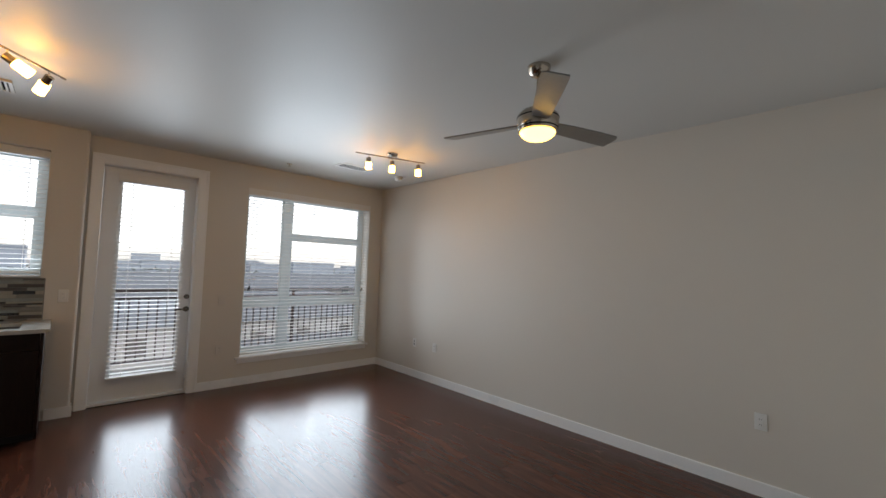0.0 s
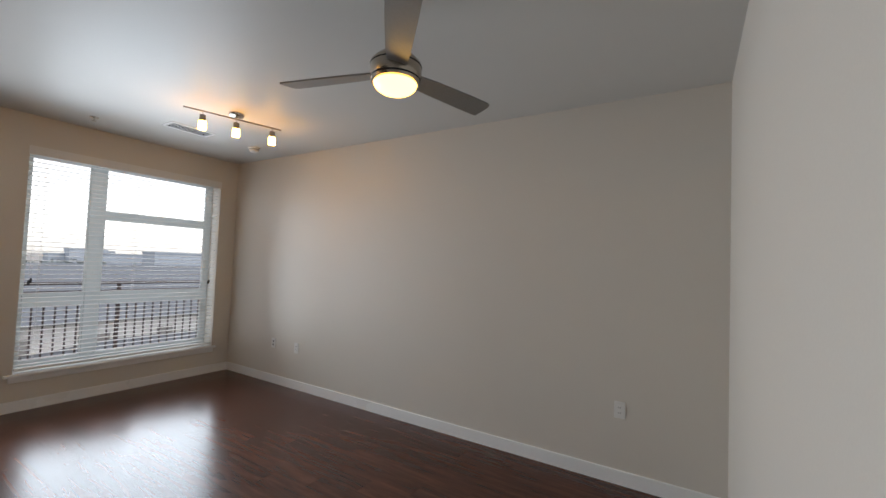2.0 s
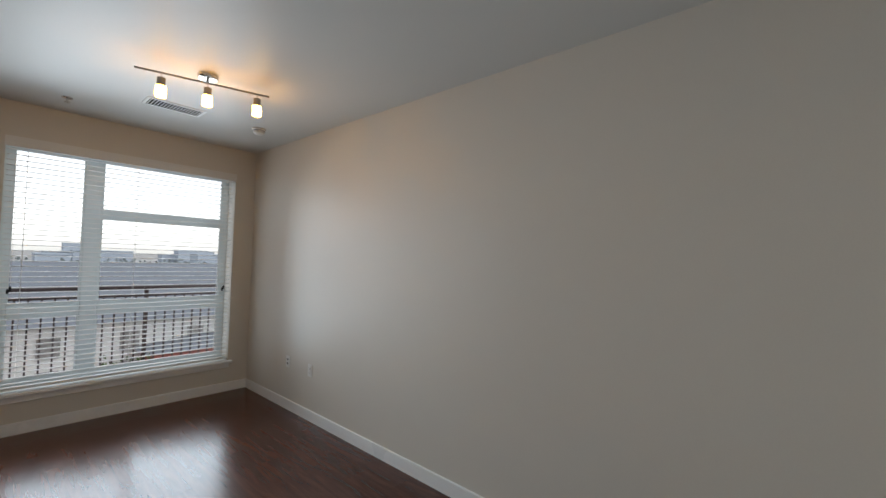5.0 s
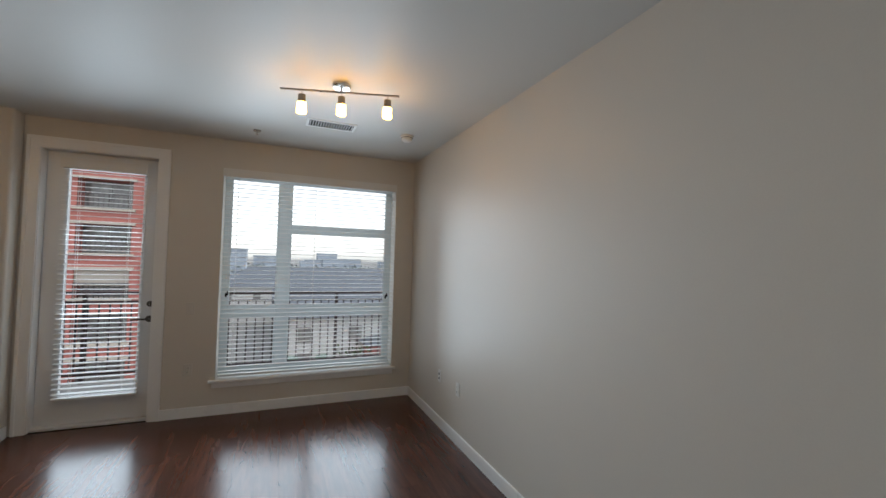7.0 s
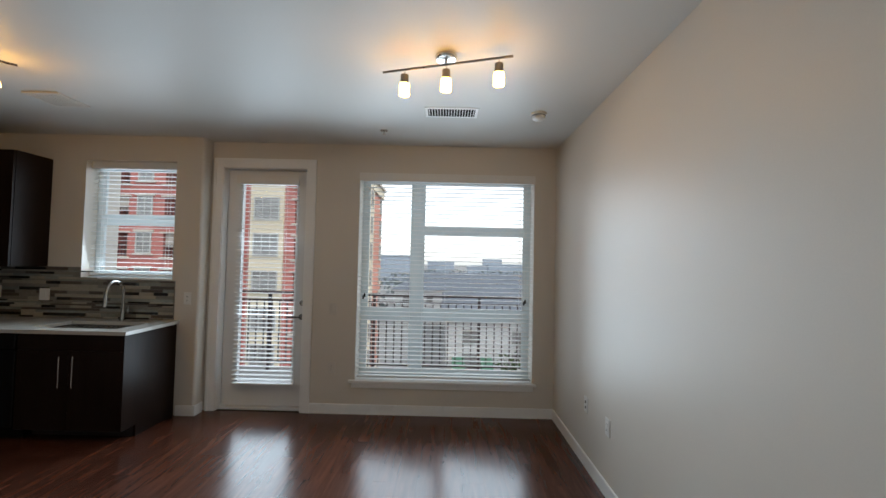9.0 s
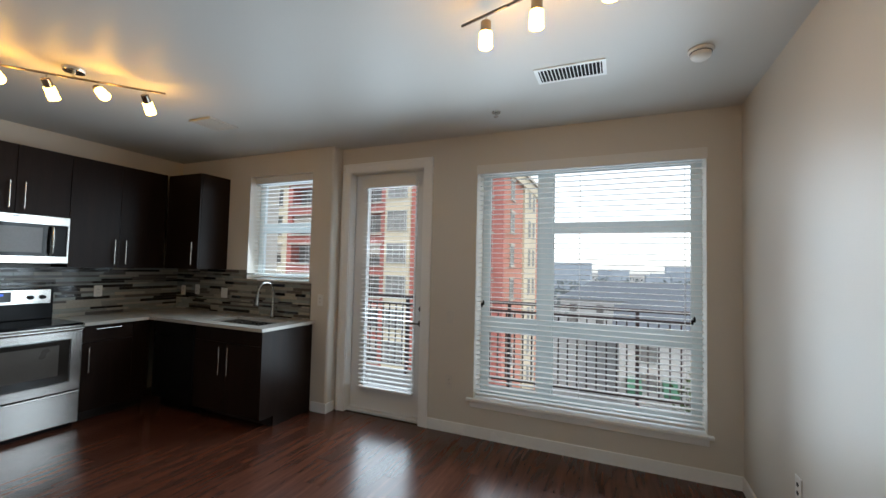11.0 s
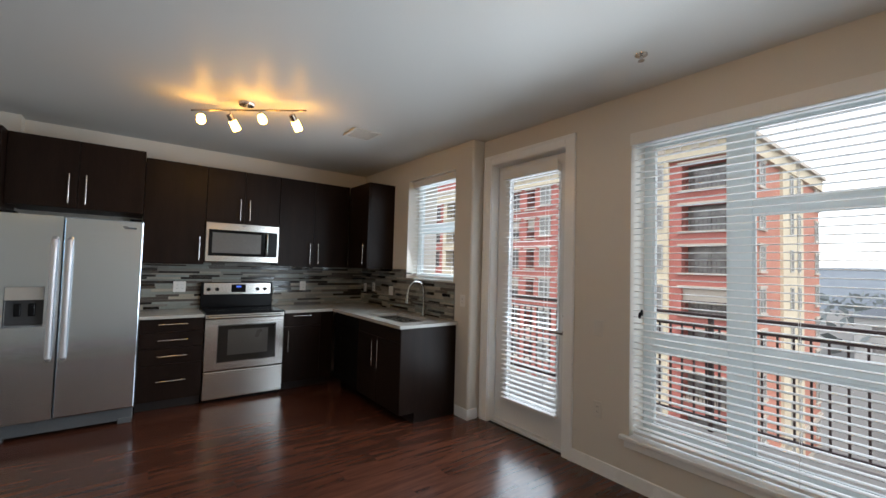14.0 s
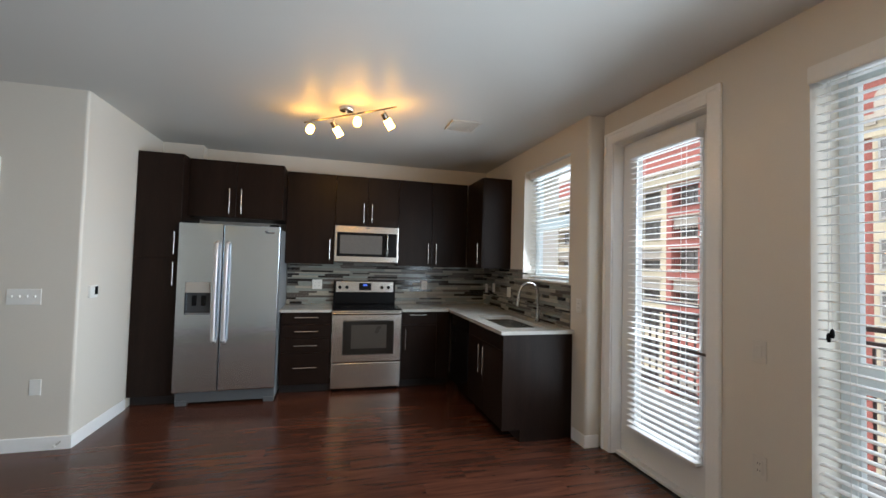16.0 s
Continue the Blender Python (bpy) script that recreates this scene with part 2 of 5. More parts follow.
# ---- building helpers ----
def cuboid(bm, x0, x1, y0, y1, z0, z1):
    m = Matrix.Translation(((x0 + x1) / 2, (y0 + y1) / 2, (z0 + z1) / 2)) @ Matrix.Diagonal((abs(x1 - x0), abs(y1 - y0), abs(z1 - z0), 1))
    return bmesh.ops.create_cube(bm, size=1, matrix=m)["verts"]


def boxes(*dims):
    bm = bmesh.new()
    for d in dims:
        cuboid(bm, *d)
    return bm


def soft_box(x0, x1, y0, y1, z0, z1, r=0.003, seg=2):
    bm = boxes((x0, x1, y0, y1, z0, z1))
    bmesh.ops.bevel(bm, geom=bm.edges[:], offset=r, segments=seg, affect='EDGES', profile=0.5)
    return bm


def rod(p, q, r, seg=12, r2=None, bm=None):
    bm = bm or bmesh.new()
    p, q = Vector(p), Vector(q)
    m = Matrix.Translation((p + q) / 2) @ (q - p).to_track_quat('Z', 'Y').to_matrix().to_4x4()
    bmesh.ops.create_cone(bm, cap_ends=True, segments=seg, radius1=r, radius2=r if r2 is None else r2, depth=(q - p).length, matrix=m)
    return bm


def lathe(profile, seg=32, centre=(0, 0, 0)):
    """Solid of revolution about z; profile rows are (radius, height)."""
    bm = bmesh.new()
    rings = []
    for r, z in profile:
        rings.append([bm.verts.new((centre[0] + max(r, 1e-4) * math.cos(a * math.tau / seg), centre[1] + max(r, 1e-4) * math.sin(a * math.tau / seg), centre[2] + z)) for a in range(seg)])
    for a, b in zip(rings, rings[1:]):
        for k in range(seg):
            bm.faces.new((a[k], a[(k + 1) % seg], b[(k + 1) % seg], b[k]))
    bm.faces.new(rings[0][::-1])
    bm.faces.new(rings[-1])
    bmesh.ops.recalc_face_normals(bm, faces=bm.faces[:])
    return bm


def tube(points, r, seg=10):
    """Round pipe along a line of points."""
    bm = bmesh.new()
    pts = [Vector(p) for p in points]
    rings = []
    up = Vector((0.13, 0.97, 0.21))
    for k, p in enumerate(pts):
        d = (pts[min(k + 1, len(pts) - 1)] - pts[max(k - 1, 0)]).normalized()
        u = d.cross(up).normalized()
        v = d.cross(u)
        rings.append([bm.verts.new(p + r * (u * math.cos(a * math.tau / seg) + v * math.sin(a * math.tau / seg))) for a in range(seg)])
    for a, b in zip(rings, rings[1:]):
        for k in range(seg):
            bm.faces.new((a[k], a[(k + 1) % seg], b[(k + 1) % seg], b[k]))
    bm.faces.new(rings[0][::-1])
    bm.faces.new(rings[-1])
    bmesh.ops.recalc_face_normals(bm, faces=bm.faces[:])
    return bm


def mesh_of(name, bm, material, smooth=False):
    me = bpy.data.meshes.new(name)
    bm.to_mesh(me)
    bm.free()
    me.materials.append(material)
    if smooth:
        for f in me.polygons:
            f.use_smooth = True
        me.set_sharp_from_angle(angle=radians(40))
    return me


def part(name, bm, material, parent=None, label="", smooth=False):
    ob = new(name, mesh_of(name, bm, material, smooth))
    ob.parent = parent
    if label:
        ob["label"] = label
    return ob


def thing(name, label, category, at=(0, 0, 0), group="", kind=""):
    ob = new(name)
    ob.location = at
    ob.empty_display_size = 0.1
    return tagged(ob, label, category, group, kind)


def under(ob, parent):
    """Puts a part whose mesh is in world places under a thing that stands elsewhere."""
    ob.parent = parent
    ob.matrix_parent_inverse = Matrix.Translation(parent.location).inverted()
    return ob


def setting(name, bm, material, label, category="wall"):
    return tagged(part(name, bm, material), label, category, kind="structure")


# ---- plan ----
W, K, N, S, C = -5.345, -5.20, 5.70, -0.12, 2.70
JOG = 2.215
RET_X, RET_Y = -1.355, 1.417
STUB_X, STUB_Y = 0.02, 3.18
HALL_E = 2.2
WIN = (3.72, 5.485, 0.335, 2.41)
DOOR = (2.335, 3.185, 0.0, 2.44)
KWIN = (1.06, 1.95, 1.29, 2.455)
OUT = W - 0.28

# ---- setting ----
setting("subfloor", boxes((OUT, HALL_E + 0.1, -0.4, N + 0.2, -0.22, -0.006)), DARKVENT, "dark slab under the plank floor", "floor")
setting("ceiling", boxes((OUT, HALL_E + 0.1, -0.4, N + 0.2, C, C + 0.25)), CEIL, "smooth satin off-white painted ceiling", "ceiling")
setting("wall_north", boxes((OUT, HALL_E + 0.1, N, N + 0.2, 0, C)), WALL, "long plain warm greige painted wall")
setting("wall_south", boxes((OUT, RET_X + 0.12, S - 0.2, S, 0, C), (-1.752, RET_X, S, 0.03, 2.457, C)), WALL, "warm greige painted wall behind the kitchen")
y0, y1, z0, z1 = WIN
d0, d1, dz0, dz1 = DOOR
setting("wall_west", boxes((OUT, W, y1, N, 0, C), (OUT, W, d1, y0, 0, C), (OUT, W, y0, y1, 0, z0), (OUT, W, y0, y1, z1, C), (OUT, W, d0, d1, dz1, C), (OUT, W, JOG - 0.02, d0, 0, C)), WALL, "warm greige window wall with balcony door")
k0, k1, kz0, kz1 = KWIN
_bm = boxes((OUT, K, S, k0, 0, C), (OUT, K, k0, k1, 0, kz0), (OUT, K, k0, k1, kz1, C))
cuboid(_bm, OUT, K, k1, JOG, 0, C)
_e = [e for e in _bm.edges if all(abs(v.co.x - K) < 1e-4 and abs(v.co.y - JOG) < 1e-4 for v in e.verts)]
bmesh.ops.bevel(_bm, geom=_e, offset=0.025, segments=4, affect='EDGES', profile=0.5)
setting("wall_kitchen_west", _bm, WALL, "furred-out greige wall with a bullnose corner round the kitchen window")
_bm = boxes((RET_X, RET_X + 0.12, S - 0.1, RET_Y, 0, C))
_e = [e for e in _bm.edges if all(abs(v.co.x - RET_X) < 1e-4 and abs(v.co.y - RET_Y) < 1e-4 for v in e.verts)]
bmesh.ops.bevel(_bm, geom=_e, offset=0.02, segments=4, affect='EDGES', profile=0.5)
setting("wall_return", _bm, WALL, "pale greige wall beside the tall pantry cabinet")
setting("wall_hall_south", boxes((RET_X + 0.12, -0.76, RET_Y - 0.12, RET_Y, 0, C), (-0.76, 0.07, RET_Y - 0.12, RET_Y, 2.06, C), (0.07, HALL_E, RET_Y - 0.12, RET_Y, 0, C)), WALL, "greige wall with light switches and a door")
setting("wall_stub", boxes((STUB_X, STUB_X + 0.12, STUB_Y, N, 0, C)), WALL, "pale greige wall beside the hall opening")
setting("wall_hall_north", boxes((STUB_X + 0.12, HALL_E, STUB_Y, STUB_Y + 0.12, 2.06, C), (0.94, HALL_E, STUB_Y, STUB_Y + 0.12, 0, 2.06)), WALL, "shaded greige hall wall with a white door")
setting("wall_hall_east", boxes((HALL_E, HALL_E + 0.1, RET_Y - 0.12, N, 0, C)), WALL, "plain greige wall closing the hall")


def skirting(name, x0, x1, y0, y1):
    """Flat white baseboard with an eased top."""
    bm = boxes((x0, x1, y0, y1, 0, 0.098))
    e = [e for e in bm.edges if all(v.co.z > 0.09 for v in e.verts)]
    bmesh.ops.bevel(bm, geom=e, offset=0.004, segments=2, affect='EDGES')
    return setting(name, bm, TRIM, "white painted flat baseboard along the wall", "baseboard")


BB = 0.014
skirting("baseboard_north", W + BB, STUB_X, N - BB, N)
skirting("baseboard_west", W, W + BB, d1 + 0.085, N)
skirting("baseboard_kitchen_west", K, K + BB, 2.04, JOG + BB)
skirting("baseboard_jog", W + 0.03, K, JOG, JOG + BB)
skirting("baseboard_stub", STUB_X - BB, STUB_X, STUB_Y, N - BB)
skirting("baseboard_return", RET_X - BB, RET_X, 0.62, RET_Y)
skirting("baseboard_hall_south", RET_X - BB, -0.85, RET_Y, RET_Y + BB)


def handle_bar(name, a, b, out, parent, r=0.006):
    """Bar pull on two posts; out is the way from the face."""
    a, b, out = Vector(a), Vector(b), Vector(out)
    bm = rod(a + out * 0.03, b + out * 0.03, r, 10)
    for k in (0.14, 0.86):
        p = a.lerp(b, k)
        rod(p, p + out * 0.03, r * 0.8, 8, bm=bm)
    return part(name, bm, CHROME, parent, "brushed nickel bar handle", True)


# ---- windows, blinds and doors ----
def blind(name, label, x, ya, yb, za, zb, pitch, parent_at, depth=0.043, tilt=1.5, valance=None, bottom=True):
    """Open horizontal slat blind hanging in a window."""
    b = thing(name, label, "window blind", parent_at)
    n = int((zb - za - 0.03) / pitch)
    me = None
    for k in range(n):
        if me is None:
            bm = bmesh.new()
            rows = [(-depth / 2, 0.0), (-depth / 4, 0.0022), (0, 0.003), (depth / 4, 0.0022), (depth / 2, 0.0)]
            top = [[bm.verts.new((u, s, w + 0.0014)) for u, w in rows] for s in (ya, yb)]
            bot = [[bm.verts.new((u, s, w - 0.0014)) for u, w in rows] for s in (ya, yb)]
            for q in (top, bot):
                for i in range(4):
                    bm.faces.new((q[0][i], q[0][i + 1], q[1][i + 1], q[1][i]))
            for i in (0, 4):
                bm.faces.new((top[0][i], top[1][i], bot[1][i], bot[0][i]))
            bmesh.ops.recalc_face_normals(bm, faces=bm.faces[:])
            me = mesh_of("slat", bm, SLAT)
        o = new("slat", me)
        o.location = (x, 0, zb - 0.02 - (k + 0.5) * pitch)
        o.rotation_euler = (0, radians(tilt), 0)
        under(o, b)
    if bottom:
        under(part("bottom_rail", soft_box(x - 0.025, x + 0.025, ya, yb, za, za + 0.022, 0.004), SLAT), b)
    under(part("head_rail", boxes((x - 0.028, x + 0.028, ya, yb, zb - 0.02, zb + 0.03)), SLAT), b)
    if valance:
        vx, va, vb, vz0, vz1 = valance
        bm = boxes((vx, vx + 0.014, va, vb, vz0, vz1))
        bmesh.ops.bevel(bm, geom=bm.edges[:], offset=0.004, segments=2, affect='EDGES')
        under(part("valance", bm, VALANCE, None, "off-white moulded valance"), b)
    nc = 2 if yb - ya < 1 else 3
    for k in range(nc):
        yy = ya + 0.12 + (yb - ya - 0.24) * k / (nc - 1)
        for dx in (-depth / 2, depth / 2):
            under(part("ladder_cord", boxes((x + dx - 0.0008, x + dx + 0.0008, yy - 0.001, yy + 0.001, za + 0.01, zb)), SLAT), b)
    return b


def cord_tassel(y, x, ztop, zend):
    t = thing("blind_cord", "pull cord of the blind with dark tassels", "blind cord", (x, y, zend))
    for dy, dz in ((0, 0), (0.014, 0.02)):
        under(part("cord", rod((x, y + dy, zend + dz), (x, y + dy, ztop), 0.0012, 6), SLAT), t)
        under(part("tassel", lathe([(0.003, 0.03), (0.008, 0.02), (0.009, 0.0), (0.006, -0.012)], 10, (x, y + dy, zend + dz)), BLACKPL), t)
    return t


# large window: fixed left light, right upper and middle lights, awning row below
win = thing("window_1", "large white vinyl window with five panes", "window", (W, (y0 + y1) / 2, z0), kind="structure")
FX0, FX1 = W - 0.255, W - 0.19
m0, m1 = 4.24, 4.364
t0, t1, r0, r1 = 1.817, 1.893, 0.916, 1.03
ring = lambda a, b, c, d, w, xa, xb: boxes((xa, xb, a, a + w, c, d), (xa, xb, b - w, b, c, d), (xa, xb, a + w, b - w, c, c + w), (xa, xb, a + w, b - w, d - w, d))
under(part("window_frame", ring(y0, y1, z0, z1, 0.06, FX0, FX1), VINYL), win)
under(part("mullion", soft_box(FX0 - 0.002, FX1 + 0.004, m0, m1, z0 + 0.06, z1 - 0.06, 0.005), VINYL), win)
under(part("transom", soft_box(FX0, FX1 + 0.001, m1, y1 - 0.06, t0, t1, 0.005), VINYL), win)
under(part("lower_rail", soft_box(FX0, FX1 + 0.002, y0 + 0.06, m0, r0, r1, 0.005), VINYL), win)
under(part("lower_rail", soft_box(FX0, FX1 + 0.002, m1, y1 - 0.06, r0, r1, 0.005), VINYL), win)
PX = (FX0 + FX1) / 2
for a, b, c, d in ((y0 + 0.06, m0, r1, z1 - 0.06), (m1, y1 - 0.06, t1, z1 - 0.06), (m1, y1 - 0.06, r1, t0), (y0 + 0.06, m0, z0 + 0.06, r0), (m1, y1 - 0.06, z0 + 0.06, r0)):
    g = under(part("pane", boxes((PX - 0.002, PX + 0.002, a, b, c, d)), PANE), win)
    g.visible_shadow = False
    under(part("glazing_bead", ring(a, b, c, d, 0.012, PX + 0.003, FX1 - 0.006), VINYL), win)
under(part("window_sill", soft_box(W - 0.085, W + 0.035, y0 - 0.06, y1 + 0.04, z0 - 0.024, z0 + 0.002, 0.006), TRIM, None, "white painted stool"), win)
under(part("apron", soft_box(W, W + 0.013, y0 - 0.03, y1 + 0.01, z0 - 0.075, z0 - 0.0245, 0.004), TRIM), win)
blind("window_blind", "white slatted blind lowered and open in the large window", W - 0.045, y0 + 0.012, y1 - 0.012, z0 + 0.02, z1 - 0.05, 0.0435, (W - 0.045, (y0 + y1) / 2, z1), valance=(W - 0.004, y0 - 0.006, y1 + 0.006, z1 - 0.078, z1 + 0.006))
cord_tassel(y0 + 0.06, W - 0.014, z1 - 0.08, 1.15)
cord_tassel(y1 - 0.09, W - 0.014, z1 - 0.08, 1.12)

# kitchen window: single hung, set deep
kw = thing("window_2", "white vinyl single-hung window above the sink", "window", (K, 1.5, kz0), kind="structure")
KX0, KX1 = K - 0.21, K - 0.15
under(part("window_frame", ring(k0, k1, kz0, kz1, 0.05, KX0, KX1), VINYL), kw)
kmid = 1.88
under(part("meeting_rail", soft_box(KX0, KX1 + 0.004, k0 + 0.05, k1 - 0.05, kmid - 0.025, kmid + 0.025, 0.004), VINYL), kw)
for c, d in ((kz0 + 0.05, kmid - 0.025), (kmid + 0.025, kz1 - 0.05)):
    g = under(part("pane", boxes((KX0 + 0.028, KX0 + 0.032, k0 + 0.05, k1 - 0.05, c, d)), PANE), kw)
    g.visible_shadow = False
    under(part("sash", ring(k0 + 0.05, k1 - 0.05, c, d, 0.03, KX0 + 0.034, KX1 - 0.004), VINYL), kw)
under(part("window_sill", soft_box(KX1, K + 0.012, k0 + 0.003, k1 - 0.003, kz0, kz0 + 0.018, 0.005), TRIM), kw)
blind("kitchen_blind", "white slatted blind lowered and open above the sink", K - 0.10, k0 + 0.01, k1 - 0.01, kz0 + 0.03, kz1 - 0.05, 0.0435, (K - 0.1, 1.5, kz1), valance=(K - 0.07, k0 + 0.004, k1 - 0.004, kz1 - 0.07, kz1 - 0.002))

# balcony door
LX = W - 0.088
bd = thing("door_1", "white balcony door with a full glass lite", "door", (LX, (d0 + d1) / 2, 0), kind="structure")
g0, g1, gz0, gz1 = 2.50, 3.06, 0.265, 2.31
leaf0, leaf1 = d0 + 0.010, d1 - 0.016
under(part("door_leaf", boxes((LX - 0.044, LX, leaf0, g0, 0.03, 2.43), (LX - 0.044, LX, g1, leaf1, 0.03, 2.43), (LX - 0.044, LX, g0, g1, 0.03, gz0), (LX - 0.044, LX, g0, g1, gz1, 2.43)), DOORPAINT), bd)
g = under(part("pane", boxes((LX - 0.024, LX - 0.020, g0, g1, gz0, gz1)), PANE), bd)
g.visible_shadow = False
under(part("lite_frame", ring(g0 - 0.018, g1 + 0.018, gz0 - 0.018, gz1 + 0.018, 0.022, LX, LX + 0.009), DOORPAINT), bd)
under(part("threshold", soft_box(LX - 0.1, LX + 0.045, d0 + 0.003, d1 - 0.010, -0.004, 0.024, 0.005), DOORPAINT, None, "pale painted threshold"), bd)
under(part("rosette", rod((LX, 3.143, 0.935), (LX + 0.012, 3.143, 0.935), 0.03, 24), DARK_NICKEL, None, "dark satin nickel rosette", True), bd)
under(part("lever", tube([(LX + 0.012, 3.143, 0.935), (LX + 0.05, 3.143, 0.935), (LX + 0.055, 3.125, 0.935), (LX + 0.055, 3.06, 0.938), (LX + 0.052, 3.02, 0.934)], 0.009), DARK_NICKEL, None, "dark satin nickel lever", True), bd)
under(part("deadbolt", rod((LX, 3.143, 1.075), (LX + 0.016, 3.143, 1.075), 0.028, 24, 0.024), DARK_NICKEL, None, "dark satin nickel deadbolt", True), bd)
under(part("thumb_turn", soft_box(LX + 0.016, LX + 0.03, 3.140, 3.146, 1.06, 1.09, 0.002), CHROME), bd)
blind("door_blind", "narrow white slatted blind on the balcony door", LX + 0.035, g0 - 0.03, g1 + 0.02, gz0 - 0.02, gz1 - 0.01, 0.0435, (LX + 0.035, 2.78, gz1), tilt=5.5, valance=(LX + 0.062, g0 - 0.04, g1 + 0.03, gz1 - 0.03, gz1 + 0.06))
CW = 0.088


def casing(name, bm, label="white painted flat door casing"):
    bmesh.ops.bevel(bm, geom=bm.edges[:], offset=0.003, segments=2, affect='EDGES')
    return setting(name, bm, TRIM, label, "trim")


casing("door_backband_1", boxes((W, W + 0.024, d1 + CW - 0.022, d1 + CW + 0.004, 0, dz1 + CW + 0.004), (W, W + 0.024, d0 - CW - 0.004, d0 - CW + 0.022, 0, dz1 + CW + 0.004), (W, W + 0.024, d0 - CW + 0.022, d1 + CW - 0.022, dz1 + CW - 0.022, dz1 + CW + 0.004)), "white raised outer band of the door casing")
casing("door_casing_1", boxes((W, W + 0.016, d1, d1 + CW, 0, dz1 + CW), (W, W + 0.016, d0 - CW, d0, 0, dz1 + CW), (W, W + 0.016, d0, d1, dz1, dz1 + CW)))
setting("door_jamb_1", boxes((OUT, W, d0 - 0.001, d0 + 0.003, 0, dz1), (OUT, W, d1 - 0.010, d1 + 0.001, 0, dz1), (OUT, W, d0 + 0.003, d1 - 0.010, dz1 - 0.006, dz1 + 0.001)), TRIM, "white painted door jamb", "trim")


def inner_door(name, xa, xb, yface, out, hinge_x, casing_w=0.08):
    """Flush white door with hinges in a wall that faces along y."""
    d = thing(name, "closed white painted interior door", "door", ((xa + xb) / 2, yface, 0), kind="structure")
    yi = yface - out * 0.03
    under(part("door_leaf", boxes((xa + 0.004, xb - 0.004, yi - 0.02, yi + 0.02, 0.008, 2.045)), DOORPAINT), d)
    for z in (0.25, 1.05, 1.85):
        under(part("hinge", rod((hinge_x, yi + out * 0.026, z - 0.045), (hinge_x, yi + out * 0.026, z + 0.045), 0.007, 10), CHROME, None, "satin nickel hinge"), d)
    ya, yb = sorted((yface, yface + out * 0.014))
    casing("door_casing_" + name[-1], boxes((xa - casing_w, xa, ya, yb, 0, 2.06 + casing_w), (xb, xb + casing_w, ya, yb, 0, 2.06 + casing_w), (xa, xb, ya, yb, 2.06, 2.06 + casing_w)))
    return d


inner_door("door_2", -0.76, 0.07, RET_Y, 1, 0.06)
inner_door("door_3", STUB_X + 0.125, 0.935, STUB_Y, -1, STUB_X + 0.13, 0.06)


# ---- kitchen ----
GAP = 0.0015


def door_panel(name, parent, x0, x1, y0, y1, z0, z1):
    return part(name, soft_box(x0, x1, y0, y1, z0, z1, 0.0015, 1), ESPRESSO, parent)


def south_cabinet(name, label, xa, xb, yf, za, zb, fronts, toe=0.0, back=S):
    """Cabinet on the south wall; fronts are (x from, x to, z from, z to, kind, handle)."""
    c = thing(name, label, "cabinet")
    part("body", boxes((xb, xa, back, yf - 0.021, za + toe, zb)), ESPRESSO, c)
    if toe:
        part("toe_kick", boxes((xb, xa, back, yf - 0.09, za, za + toe)), ESPRESSO_IN, c)
    for fx0, fx1, fz0, fz1, kind, h in fronts:
        f = door_panel(kind, c, min(fx0, fx1) + GAP, max(fx0, fx1) - GAP, yf - 0.02, yf, fz0 + GAP, fz1 - GAP)
        if h:
            handle_bar("handle", (h[0], yf, h[1]), (h[2], yf, h[3]), (0, 1, 0), f)
    return c


UF, UZ0, UZ1 = 0.17, 1.40, 2.457
south_cabinet("upper_cabinet", "dark espresso single-door wall cabinet", -2.665, -3.205, UF, UZ0, UZ1, [(-2.665, -3.205, UZ0, UZ1, "cabinet_door", (-3.155, 1.45, -3.155, 1.69))])
south_cabinet("upper_cabinet", "short dark espresso wall cabinet above the microwave", -3.207, -3.960, UF, 1.865, UZ1, [(-3.207, -3.583, 1.865, UZ1, "cabinet_door", (-3.535, 1.905, -3.535, 2.135)), (-3.583, -3.960, 1.865, UZ1, "cabinet_door", (-3.632, 1.905, -3.632, 2.135))])
south_cabinet("upper_cabinet", "dark espresso two-door wall cabinet", -3.962, -4.84, UF, UZ0, UZ1, [(-3.962, -4.385, UZ0, UZ1, "cabinet_door", (-4.335, 1.435, -4.335, 1.685)), (-4.385, -4.84, UZ0, UZ1, "cabinet_door", (-4.435, 1.435, -4.435, 1.685))])
south_cabinet("fridge_cabinet", "dark espresso cabinet above the refrigerator", -1.752, -2.66, 0.44, 1.865, UZ1, [(-1.752, -2.195, 1.865, UZ1, "cabinet_door", (-2.137, 1.905, -2.137, 2.16)), (-2.195, -2.66, 1.865, UZ1, "cabinet_door", (-2.25, 1.905, -2.25, 2.16))])
south_cabinet("pantry_cabinet", "tall dark espresso pantry cabinet beside the refrigerator", RET_X - 0.004, -1.75, 0.60, 0, UZ1, [(RET_X - 0.004, -1.75, 0.10, 1.43, "cabinet_door", (-1.705, 1.17, -1.705, 1.39)), (RET_X - 0.004, -1.75, 1.43, UZ1, "cabinet_door", (-1.705, 1.47, -1.705, 1.69))], 0.10, 0.04)
BF = 0.455
CT = 0.907
BZ = CT - 0.03
south_cabinet("drawer_cabinet", "dark espresso base cabinet with four drawers", -2.68, -3.205, BF, 0, BZ, [(-2.68, -3.205, a, b, "drawer_front", (-2.825, h, -3.065, h)) for a, b, h in ((0.745, BZ, 0.822), (0.595, 0.745, 0.672), (0.44, 0.595, 0.52), (0.10, 0.44, 0.285))], 0.10)
